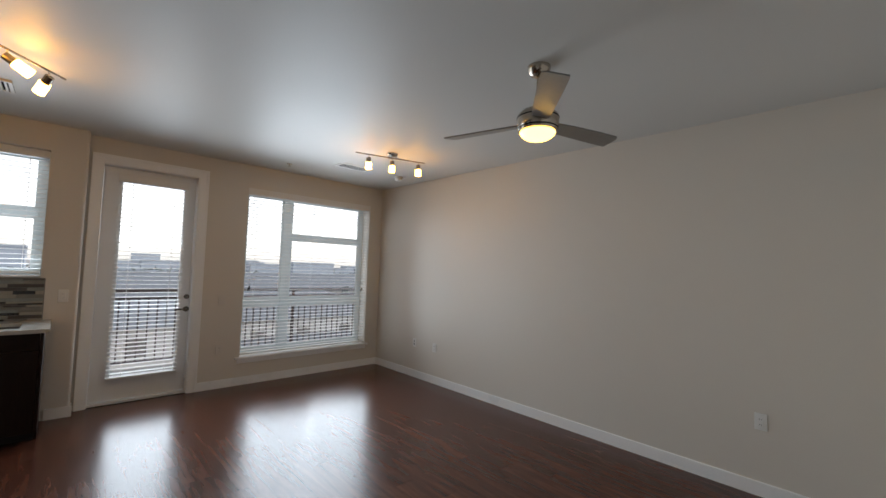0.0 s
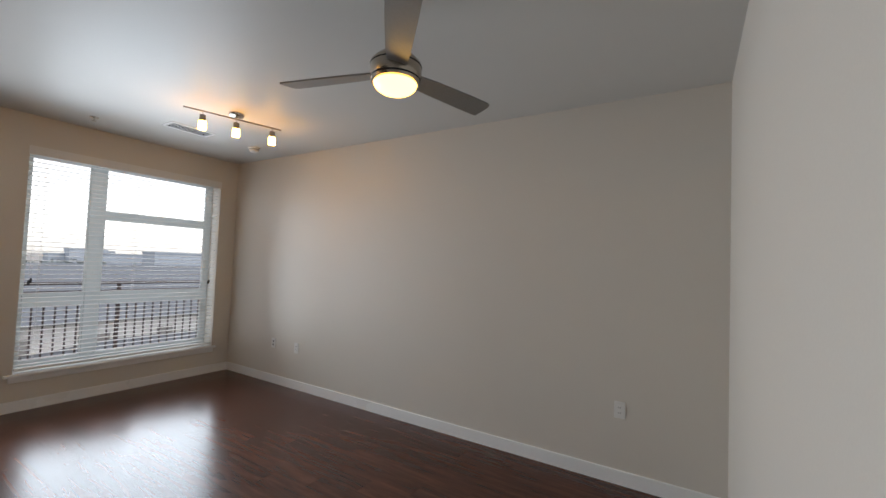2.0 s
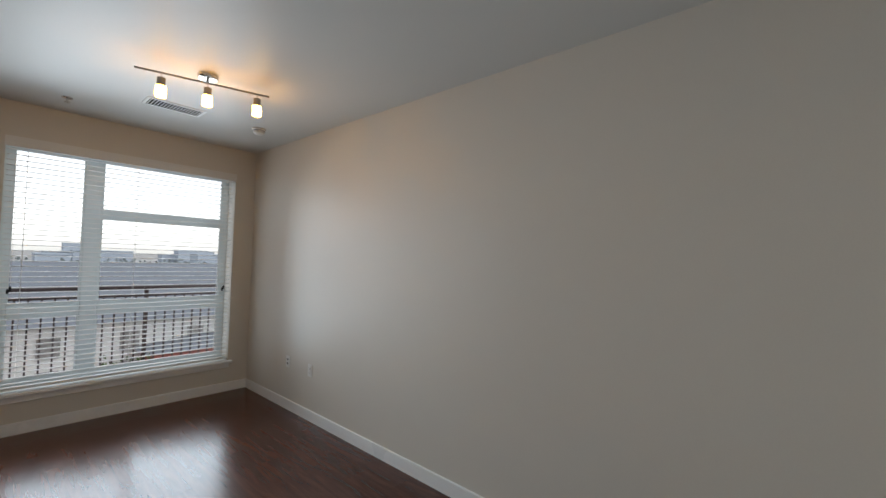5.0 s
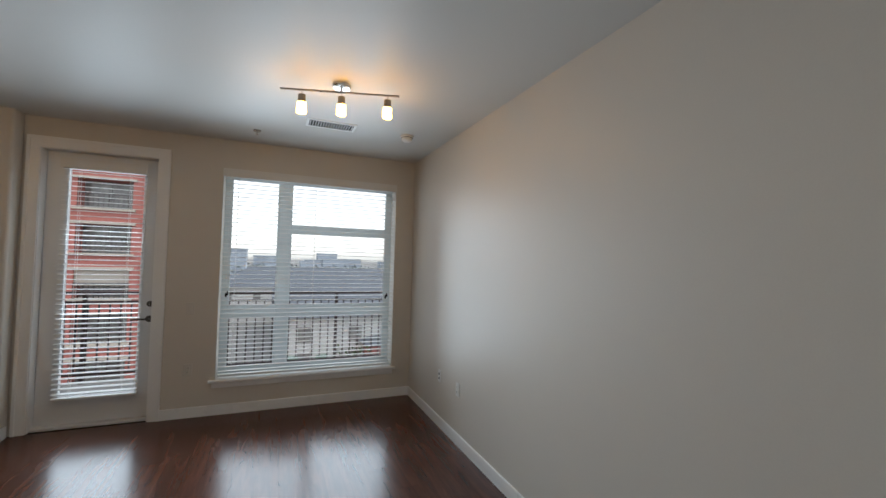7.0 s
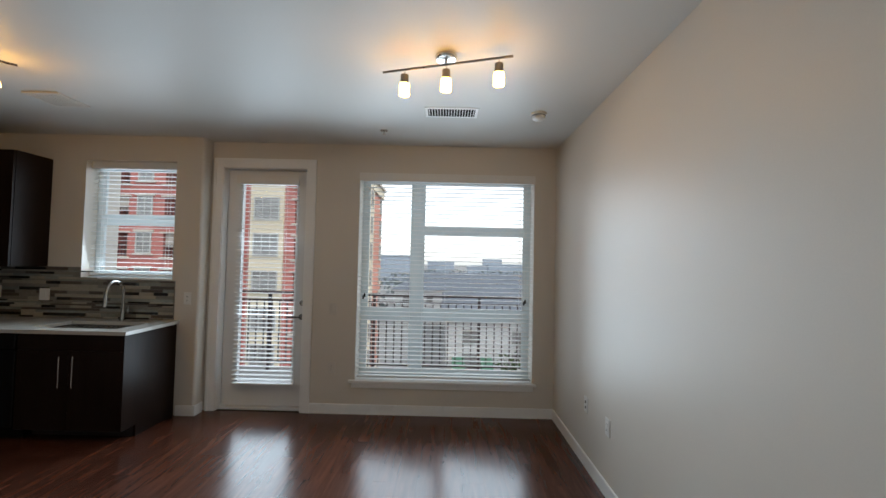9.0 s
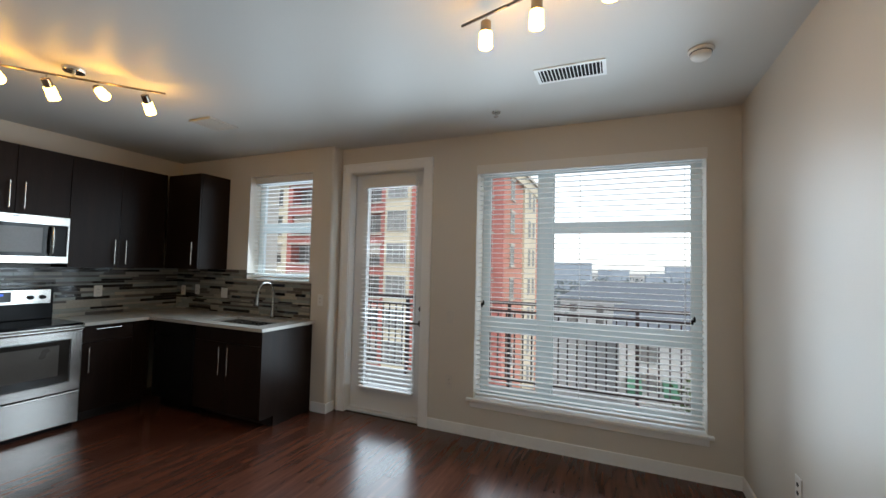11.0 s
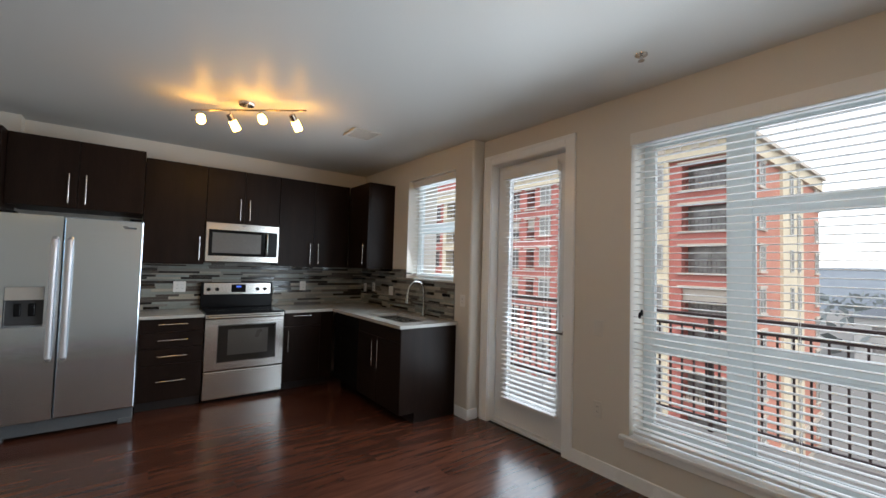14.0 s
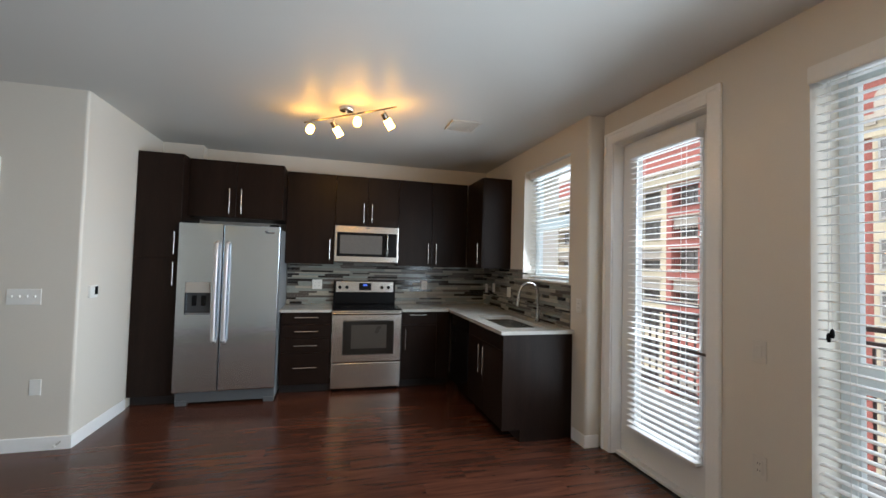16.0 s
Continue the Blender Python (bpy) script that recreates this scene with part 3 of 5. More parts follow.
south_cabinet("base_cabinet", "dark espresso base cabinet with a drawer above a door", -3.985, -4.56, BF, 0, BZ, [(-3.985, -4.40, 0.72, BZ, "drawer_front", (-4.075, 0.84, -4.275, 0.84)), (-3.985, -4.40, 0.10, 0.72, "cabinet_door", (-4.03, 0.45, -4.03, 0.68)), (-4.40, -4.56, 0.10, BZ, "filler", None)], 0.10)


def west_cabinet(name, label, ya, yb, xf, za, zb, fronts, toe=0.0, low=0.0):
    c = thing(name, label, "cabinet")
    part("body", boxes((K, xf - 0.021, ya, yb, za + toe, zb - low)), ESPRESSO, c)
    if toe:
        part("toe_kick", boxes((K, xf - 0.16, ya, yb, za, za + toe)), ESPRESSO_IN, c)
    for fy0, fy1, fz0, fz1, kind, h in fronts:
        f = door_panel(kind, c, xf - 0.02, xf, fy0 + GAP, fy1 - GAP, fz0 + GAP, fz1 - GAP)
        if h:
            handle_bar("handle", (xf, h[0], h[1]), (xf, h[2], h[3]), (1, 0, 0), f)
    return c


WUF = -4.84
west_cabinet("corner_upper_cabinet", "dark espresso wall cabinet beside the kitchen window", 0.17, 0.73, WUF, UZ0, 2.447, [(0.19, 0.728, UZ0, 2.447, "cabinet_door", (0.665, 1.45, 0.665, 1.69))])
WBF = -4.565
sinkc = west_cabinet("sink_cabinet", "dark espresso sink base cabinet with two doors", 1.14, 1.995, WBF, 0, BZ, [(1.14, 1.57, 0.10, 0.74, "cabinet_door", (1.515, 0.45, 1.515, 0.70)), (1.57, 1.995, 0.10, 0.74, "cabinet_door", (1.625, 0.45, 1.625, 0.70)), (1.14, 1.995, 0.74, BZ, "false_front", None)], 0.10, 0.24)
part("end_panel", boxes((K, WBF, 1.996, 2.016, 0.10, BZ), (K, WBF - 0.16, 1.996, 2.016, 0, 0.10)), ESPRESSO, sinkc)

dw = thing("dishwasher", "built-in dishwasher with a dark front beside the sink", "dishwasher")
part("body", boxes((K + 0.02, WBF - 0.03, 0.53, 1.135, 0.1, BZ - 0.01)), BLACKPL, dw)
part("door", soft_box(WBF - 0.03, WBF + 0.008, 0.532, 1.134, 0.11, 0.735, 0.006), BLACKPL, dw, "black dishwasher door")
part("control_panel", soft_box(WBF - 0.03, WBF + 0.012, 0.532, 1.134, 0.74, BZ - 0.005, 0.006), BLACKPL, dw)
part("toe_kick", boxes((K + 0.1, WBF - 0.09, 0.53, 1.135, 0, 0.1)), BLACKPL, dw)

# worktops with a hole for the sink
sk = (-5.03, -4.66, 1.15, 1.87)
WTF, STF = -4.535, 0.485
_bm = boxes((K, WTF, S, sk[2], BZ, CT), (K, sk[0], sk[2], sk[3], BZ, CT), (sk[1], WTF, sk[2], sk[3], BZ, CT), (K, WTF, sk[3], 2.045, BZ, CT), (WTF, -3.985, S, STF, BZ, CT))
wt = tagged(part("worktop", _bm, QUARTZ), "off-white quartz worktop round the corner with a sink cut-out", "worktop")
tagged(part("worktop", soft_box(-3.203, -2.668, S, STF, BZ, CT, 0.003, 1), QUARTZ), "short off-white quartz worktop beside the refrigerator", "worktop")

sinkb = thing("kitchen_sink", "stainless steel undermount single-bowl sink", "sink")
sx0, sx1, sy0, sy1 = sk
_bm = bmesh.new()
cuboid(_bm, sx0 - 0.004, sx1 + 0.004, sy0 - 0.004, sy1 + 0.004, BZ - 0.20, BZ - 0.001)
bmesh.ops.delete(_bm, geom=[f for f in _bm.faces if f.normal.z > 0.9], context='FACES')
_e = [e for e in _bm.edges if not e.is_boundary]
bmesh.ops.bevel(_bm, geom=_e, offset=0.03, segments=4, affect='EDGES', profile=0.5)
bmesh.ops.reverse_faces(_bm, faces=_bm.faces[:])
part("bowl", _bm, STEEL_H, sinkb, "", True)
part("drain", lathe([(0.04, 0.004), (0.042, 0.0), (0.02, -0.002)], 20, (-4.86, 1.5, BZ - 0.197)), CHROME, sinkb, "", True)

fc = thing("faucet", "brushed nickel gooseneck pull-down kitchen faucet", "faucet", (-5.12, 1.55, CT))
FXX, FY = -5.12, 1.55
under(part("base", lathe([(0.026, 0), (0.026, 0.008), (0.02, 0.014), (0.017, 0.10), (0.0135, 0.115)], 20, (FXX, FY, CT)), NICKEL, None, "", True), fc)
arc = [(FXX, FY, CT + 0.11), (FXX, FY, CT + 0.27)] + [(FXX + 0.10 - 0.10 * math.cos(a), FY, CT + 0.27 + 0.10 * math.sin(a)) for a in [k * math.pi / 12 for k in range(1, 12)]] + [(FXX + 0.203, FY, CT + 0.25)]
under(part("spout", tube(arc, 0.0125, 12), NICKEL, None, "", True), fc)
under(part("spray_head", rod((FXX + 0.204, FY, CT + 0.26), (FXX + 0.212, FY, CT + 0.15), 0.0145, 16, 0.018), NICKEL, None, "", True), fc)
under(part("lever", tube([(FXX, FY + 0.016, CT + 0.07), (FXX, FY + 0.045, CT + 0.075), (FXX + 0.01, FY + 0.06, CT + 0.13)], 0.006), NICKEL, None, "", True), fc)


def splash(name, label, start, length, z0, rows_top, axis):
    """Strip mosaic of glass and stone in staggered rows; rows_top gives the height at a place along the wall."""
    s = thing(name, label, "backsplash", kind="structure")
    cache = {}
    rng = random.Random(5 if axis == "x" else 9)
    segs = []
    z = z0
    while z < z0 + 0.52:
        h = rng.choice((0.024, 0.031, 0.031, 0.016))
        u = -rng.random() * 0.2
        while u < length:
            ln = rng.choice((0.14, 0.21, 0.30, 0.38))
            a, b = max(u, 0), min(u + ln, length)
            if b - a > 0.012 and z + h <= rows_top((a + b) / 2) + 0.004:
                segs.append((a, b, z, h))
            u += ln
        z += h
    for a, b, z, h in segs:
        key = (round(b - a, 3), h, rng.choice((0, 0, 1, 1, 2, 2, 3, 3, 4, 4)))
        if key not in cache:
            l, t = key[0] - 0.0025, 0.007 + 0.0015 * (key[2] % 3)
            if axis == "x":
                bm = boxes((-l / 2, l / 2, 0, t, 0.001, h - 0.001))
            else:
                bm = boxes((0, t, -l / 2, l / 2, 0.001, h - 0.001))
            cache[key] = mesh_of("tile", bm, TILES[key[2]])
        o = new("tile", cache[key])
        c = start + (a + b) / 2
        o.location = (c, S + 0.004, z) if axis == "x" else (K + 0.004, c, z)
        o.parent = s
    return s


setting("grout_south", boxes((K, -2.665, S, S + 0.004, CT, UZ0 + 0.03)), GROUT, "grey grout behind the tile strips", "backsplash")
setting("grout_west", boxes((K, K + 0.004, S, 1.06, CT, UZ0), (K, K + 0.004, 1.06, 1.985, CT, kz0 - 0.005)), GROUT, "grey grout behind the tile strips", "backsplash")
splash("backsplash_south", "grey and brown linear glass and stone mosaic backsplash", K + 0.01, -2.67 - K - 0.01, CT + 0.002, lambda u: UZ0 + 0.03, "x")
splash("backsplash_west", "grey and brown linear glass and stone mosaic under the kitchen window", S + 0.01, 1.98 - S - 0.01, CT + 0.002, lambda u: UZ0 if S + 0.01 + u < 1.06 else kz0 - 0.004, "y")

# refrigerator
fr = thing("refrigerator", "stainless steel side-by-side refrigerator with an ice dispenser", "refrigerator")
F0, F1, FF, FZ = -1.765, -2.672, 0.69, 1.772
fs = -2.15
part("cabinet", boxes((F1 + 0.006, F0 - 0.006, S + 0.03, FF - 0.075, 0.03, FZ - 0.02)), GREYPL, fr, "dark grey cabinet sides")
ld = bmesh.new()
dx0, dx1, dzz0, dzz1 = -2.062, -1.838, 0.888, 1.205
xs_, zs_ = (fs + 0.004, dx0, dx1, F0), (0.15, dzz0, dzz1, FZ)
front = {(a, b): ld.verts.new((x, FF, z)) for a, x in enumerate(xs_) for b, z in enumerate(zs_)}
rear = {(a, b): ld.verts.new((x, FF - 0.07, z)) for a, x in ((0, xs_[0]), (3, xs_[3])) for b, z in ((0, zs_[0]), (3, zs_[3]))}
deep = {(a, b): ld.verts.new((xs_[a], FF - 0.055, zs_[b])) for a in (1, 2) for b in (1, 2)}
for a in range(3):
    for b in range(3):
        q = deep if (a, b) == (1, 1) else front
        ld.faces.new([q[k] for k in ((a, b), (a + 1, b), (a + 1, b + 1), (a, b + 1))])
loop = ((1, 1), (2, 1), (2, 2), (1, 2))
for p_, q_ in zip(loop, loop[1:] + loop[:1]):
    ld.faces.new((front[p_], front[q_], deep[q_], deep[p_]))
ld.faces.new([rear[k] for k in ((0, 0), (0, 3), (3, 3), (3, 0))])
ld.faces.new([front[(k, 0)] for k in range(4)] + [rear[(3, 0)], rear[(0, 0)]])
ld.faces.new([front[(k, 3)] for k in range(4)] + [rear[(3, 3)], rear[(0, 3)]])
ld.faces.new([front[(0, k)] for k in range(4)] + [rear[(0, 3)], rear[(0, 0)]])
ld.faces.new([front[(3, k)] for k in range(4)] + [rear[(3, 3)], rear[(3, 0)]])
bmesh.ops.recalc_face_normals(ld, faces=ld.faces[:])
left_door = part("freezer_door", ld, STEEL, fr, "brushed stainless door with dispenser recess")
part("dispenser_panel", soft_box(dx0 + 0.004, dx1 - 0.004, FF - 0.03, FF + 0.003, 1.10, dzz1 - 0.003, 0.003), paint("dispenser_tan", (0.40, 0.375, 0.34), 0.35, var=0.05, bump=0), left_door)
part("dispenser_back", boxes((dx0 + 0.002, dx1 - 0.002, FF - 0.0545, FF - 0.05, dzz0, 1.10)), paint("dispenser_cavity", (0.05, 0.052, 0.056), 0.3, var=0.1, bump=0), left_door)
part("dispenser_tray", soft_box(dx0 + 0.004, dx1 - 0.004, FF - 0.052, FF + 0.002, dzz0, dzz0 + 0.012, 0.002), GREYPL, left_door)
for xx in (-1.99, -1.91):
    part("paddle", soft_box(xx - 0.02, xx + 0.02, FF - 0.05, FF - 0.03, 0.97, 1.07, 0.006), BLACKPL, left_door)
right_door = part("fridge_door", soft_box(F1, fs - 0.004, FF - 0.07, FF, 0.15, FZ, 0.01, 3), STEEL, fr, "brushed stainless door")
for xx, dd in ((fs + 0.045, left_door), (fs - 0.045, right_door)):
    pts = [(xx, FF, 1.60), (xx, FF + 0.045, 1.58)] + [(xx, FF + 0.045 + 0.012 * math.sin(k / 8 * math.pi), 1.58 - k / 8 * 0.94) for k in range(1, 8)] + [(xx, FF + 0.045, 0.64), (xx, FF, 0.62)]
    bm = tube(pts, 0.012, 12)
    bmesh.ops.scale(bm, vec=(1.6, 1, 1), space=Matrix.Translation((-xx, 0, 0)), verts=bm.verts[:])
    part("handle", bm, STEEL_SATIN, dd, "curved stainless handle", True)
part("door_edge", boxes((F1 - 0.0015, F1, FF - 0.068, FF - 0.012, 0.16, FZ - 0.01)), GRILLE, right_door, "dark grey door edge")
part("badge", boxes((-2.62, -2.535, FF, FF + 0.002, 1.70, 1.716), (-2.56, -2.525, FF, FF + 0.0025, 1.712, 1.724)), GRILLE, right_door, "dark plain badge")
part("grille", soft_box(F1 + 0.01, F0 - 0.01, FF - 0.12, FF - 0.07, 0.028, 0.135, 0.004), GRILLE, fr, "grey base grille")
for xx in (F0 - 0.06, F1 + 0.06):
    part("hinge_cover", soft_box(xx - 0.045, xx + 0.045, FF - 0.11, FF - 0.01, FZ - 0.02, FZ + 0.018, 0.006), BLACKPL, fr)
    part("foot", soft_box(xx - 0.05, xx + 0.05, FF - 0.13, FF - 0.06, 0.0, 0.05, 0.006), GRILLE, fr)

# range
rg = thing("range", "freestanding stainless electric range with black glass top", "range")
R0, R1, RF = -3.212, -3.978, 0.475
part("body", boxes((R1 + 0.003, R0 - 0.003, S + 0.02, RF - 0.05, 0.03, 0.895)), BLACKPL, rg)
part("cooktop", soft_box(R1, R0, S + 0.02, RF + 0.002, 0.896, 0.914, 0.004), BLACKGLASS, rg, "black glass cooktop")
for bx, by, br in ((-3.40, 0.29, 0.10), (-3.79, 0.29, 0.115), (-3.40, 0.07, 0.08), (-3.79, 0.07, 0.08)):
    part("burner_ring", lathe([(br, 0.0), (br, 0.0006), (br - 0.004, 0.0006)], 40, (bx, by, 0.9142)), BURNER, rg, "dark grey burner mark")
part("front_strip", soft_box(R1, R0, RF - 0.045, RF - 0.004, 0.853, 0.893, 0.004), STEEL_H, rg)
od = part("oven_door", soft_box(R1, R0, RF - 0.048, RF, 0.325, 0.848, 0.006), STEEL_H, rg, "stainless oven door")
part("door_window", soft_box(-3.893, -3.325, RF, RF + 0.004, 0.405, 0.785, 0.012, 3), OVENGLASS, od, "dark oven window")
part("window_trim", boxes((-3.905, -3.313, RF - 0.001, RF + 0.0025, 0.393, 0.797)), CHROME, od)
part("inner_window", boxes((-3.81, -3.42, RF + 0.0045, RF + 0.0055, 0.475, 0.735)), paint("oven_mesh", (0.06, 0.05, 0.04), 0.3, var=0.1, bump=0), od)
handle_bm = rod((R1 + 0.02, RF + 0.042, 0.868), (R0 - 0.02, RF + 0.042, 0.868), 0.012, 14)
for xx in (R1 + 0.05, R0 - 0.05):
    rod((xx, RF - 0.01, 0.858), (xx, RF + 0.042, 0.868), 0.01, 10, bm=handle_bm)
part("handle", handle_bm, STEEL_H, od, "stainless bar handle", True)
part("storage_drawer", soft_box(R1, R0, RF - 0.048, RF - 0.002, 0.04, 0.315, 0.006), STEEL_H, rg, "stainless storage drawer")
part("kick", boxes((R1 + 0.02, R0 - 0.02, S + 0.05, RF - 0.08, 0.0, 0.04)), BLACKPL, rg)
part("backguard", soft_box(R1 + 0.005, R0 - 0.005, S + 0.015, S + 0.075, 0.912, 1.20, 0.008), BLACKPL, rg)
cp = part("control_panel", soft_box(R1 + 0.03, R0 - 0.03, S + 0.076, S + 0.088, 1.06, 1.192, 0.004), STEEL_H, rg, "stainless control panel")
for xx in (-3.29, -3.375, -3.80, -3.885):
    part("knob", rod((xx, S + 0.088, 1.12), (xx, S + 0.118, 1.12), 0.021, 18, 0.017), BLACKPL, cp, "black knob", True)
part("clock_panel", boxes((-3.67, -3.52, S + 0.088, S + 0.091, 1.085, 1.175)), BLACKGLASS, cp)
part("clock_digits", boxes((-3.62, -3.57, S + 0.091, S + 0.092, 1.14, 1.16)), DISPLAY, cp, "blue clock digits")

# microwave
mw = thing("microwave", "over-the-range stainless microwave with dark glass door", "microwave")
MF = 0.205
part("body", boxes((-3.958, -3.209, S, MF - 0.03, 1.43, 1.863)), BLACKPL, mw)
part("face", soft_box(-3.958, -3.209, MF - 0.03, MF, 1.432, 1.86, 0.006), STEEL_H, mw, "stainless front")
part("door_glass", soft_box(-3.938, -3.235, MF, MF + 0.004, 1.498, 1.782, 0.006), BLACKGLASS, mw, "black glass door")
part("window", boxes((-3.76, -3.27, MF + 0.0045, MF + 0.0055, 1.53, 1.75)), paint("microwave_mesh", (0.13, 0.125, 0.12), 0.25, var=0.1, bump=0), mw)
part("keypad", boxes((-3.925, -3.845, MF + 0.0045, MF + 0.0055, 1.51, 1.77)), BLACKPL, mw)
part("handle", tube([(-3.82, MF, 1.77), (-3.82, MF + 0.035, 1.75), (-3.82, MF + 0.042, 1.64), (-3.82, MF + 0.035, 1.53), (-3.82, MF, 1.51)], 0.012), NICKEL, mw, "curved dark nickel handle", True)
part("badge", boxes((-3.61, -3.56, MF, MF + 0.001, 1.832, 1.842)), GREYPL, mw)


# ---- plates, thermostat ----
def wall_plate(name, label, c, normal, w=0.072, h=0.116, kind="outlet", gangs=1, PLATE=PLATE):
    """Cover plate with its devices; normal is one of +x, -x, +y, -y."""
    o = thing(name, label, "outlet" if kind == "outlet" else "cable plate" if kind == "jack" else ("blank plate" if kind == "blank" else "light switch"))
    rot = {"+x": 90, "-x": -90, "+y": 180, "-y": 0}[normal]
    o.matrix_world = pose(c[0], c[1], c[2], 0, 0, rot)
    part("plate", soft_box(-w / 2, w / 2, -0.006, 0, -h / 2, h / 2, 0.003), PLATE, o)
    for g in range(gangs):
        gx = (g - (gangs - 1) / 2) * 0.046
        if kind == "outlet":
            f = part("receptacle", soft_box(gx - 0.017, gx + 0.017, -0.0085, -0.0055, -0.035, 0.035, 0.002), PLATE, o)
            for zz in (-0.018, 0.018):
                for xx in (-0.006, 0.006):
                    part("slot", boxes((gx + xx - 0.0012, gx + xx + 0.0012, -0.0095, -0.0088, zz - 0.005, zz + 0.005)), PLATE_DARK, f)
        elif kind == "jack":
            for zz in (-0.02, 0.02):
                part("port", rod((gx, -0.009, zz), (gx, -0.0055, zz), 0.010, 14), PLATE_DARK, o, "dark cable port")
        elif kind == "switch":
            part("rocker", soft_box(gx - 0.016, gx + 0.016, -0.011, -0.0055, -0.033, 0.033, 0.003), PLATE, o)
        elif kind == "toggle":
            part("toggle", soft_box(gx - 0.005, gx + 0.005, -0.018, -0.0055, -0.004, 0.012, 0.002), PLATE, o)
    return o


wall_plate("cable_plate", "white wall plate with two dark cable ports", (-4.41, N, 0.465), "-y", kind="jack")
wall_plate("outlet", "white wall outlet low on the long wall", (-4.00, N, 0.457), "-y")
wall_plate("outlet", "white wall outlet low on the long wall", (-0.60, N, 0.505), "-y")
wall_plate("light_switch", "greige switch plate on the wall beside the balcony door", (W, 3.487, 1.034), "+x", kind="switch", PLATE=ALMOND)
wall_plate("outlet", "white outlet below the switch", (W, 3.487, 0.45), "+x", PLATE=ALMOND)
wall_plate("outlet", "white outlet beside the worktop", (K, 2.11, 1.12), "+x")
wall_plate("light_switch", "white four-gang switch plate", (-1.025, RET_Y, 1.12), "+y", 0.21, kind="toggle", gangs=4)
wall_plate("outlet", "white outlet plate low on the hall wall", (-1.124, RET_Y, 0.458), "+y", kind="blank")
wall_plate("outlet", "white outlet on the tiled backsplash", (-3.02, S + 0.012, 1.15), "+y", 0.115, gangs=2)
wall_plate("outlet", "white outlet on the tiled backsplash", (-4.36, S + 0.012, 1.15), "+y", 0.075)
wall_plate("outlet", "white outlet on the tiled backsplash", (K + 0.012, 0.02, 1.13), "+x", 0.075)
wall_plate("outlet", "white outlet on the tiled backsplash", (K + 0.012, 0.27, 1.15), "+x", 0.075)
wall_plate("light_switch", "white switch plate on the tiled backsplash", (K + 0.012, 0.73, 1.13), "+x", 0.10, kind="switch")

th = thing("thermostat", "small white thermostat with a dark screen", "thermostat")
part("base", soft_box(RET_X - 0.022, RET_X, 1.20, 1.30, 1.10, 1.20, 0.005), PLATE, th)
part("screen", boxes((RET_X - 0.0245, RET_X - 0.022, 1.205, 1.245, 1.125, 1.19)), BLACKGLASS, th)
ds = thing("door_stop", "small spring door stop on the baseboard", "door stop")
part("spring", rod((-1.30, RET_Y + BB, 0.055), (-1.30, RET_Y + BB + 0.06, 0.05), 0.006, 10), CHROME, ds)
part("tip", rod((-1.30, RET_Y + BB + 0.06, 0.05), (-1.30, RET_Y + BB + 0.075, 0.049), 0.009, 10), PLATE, ds)


# ---- ceiling things ----
def track_light(name, label, a, b, base, heads, drop, tilt):
    """Bar on a round canopy with frosted glass heads hung from it."""
    a, b, base = Vector(a), Vector(b), Vector(base)
    t = thing(name, label, "track light", base)
    d = (b - a).normalized()
    under(part("canopy", lathe([(0.062, 0.0), (0.062, -0.012), (0.055, -0.024), (0.02, -0.028)], 28, base), CHROME, None, "round nickel canopy", True), t)
    under(part("stem", rod(base + Vector((0, 0, -0.026)), Vector((base.x, base.y, a.z)), 0.009, 10), CHROME), t)
    under(part("bar", rod(a, b, 0.007, 10), BRONZE, None, "thin dark nickel bar", True), t)
    for k, (f, (tx, ty)) in enumerate(zip(heads, tilt)):
        p = a.lerp(b, f)
        axis = Vector((tx, ty, -1)).normalized()
        q = p + Vector((0, 0, -0.045))
        under(part("arm", rod(p, q, 0.0045, 8), CHROME), t)
        s0, s1 = q - axis * 0.012, q + axis * 0.04
        under(part("socket", rod(s0, s1, 0.024, 20, 0.024), BRONZE, None, "nickel lamp socket", True), t)
        e = s1 + axis * drop
        under(part("shade", rod(s1, e, 0.029, 24, 0.031), LAMPGLASS, None, "lit frosted glass shade", True), t)
    return t


track_light("track_light", "three-head nickel track light with lit glass shades", (-3.655, 4.20, 2.65), (-3.435, 4.94, 2.65), (-3.545, 4.575, C), (0.18, 0.51, 0.90), 0.066, ((0, 0), (0, 0), (0, 0)))
track_light("track_light", "four-head nickel track light with lit glass shades", (-2.92, 1.42, 2.635), (-3.63, 2.03, 2.635), (-3.265, 1.70, C), (0.09, 0.34, 0.61, 0.88), 0.078, ((0.15, 1.5), (-0.7, -0.45), (0.1, 1.5), (-0.8, -0.5)))


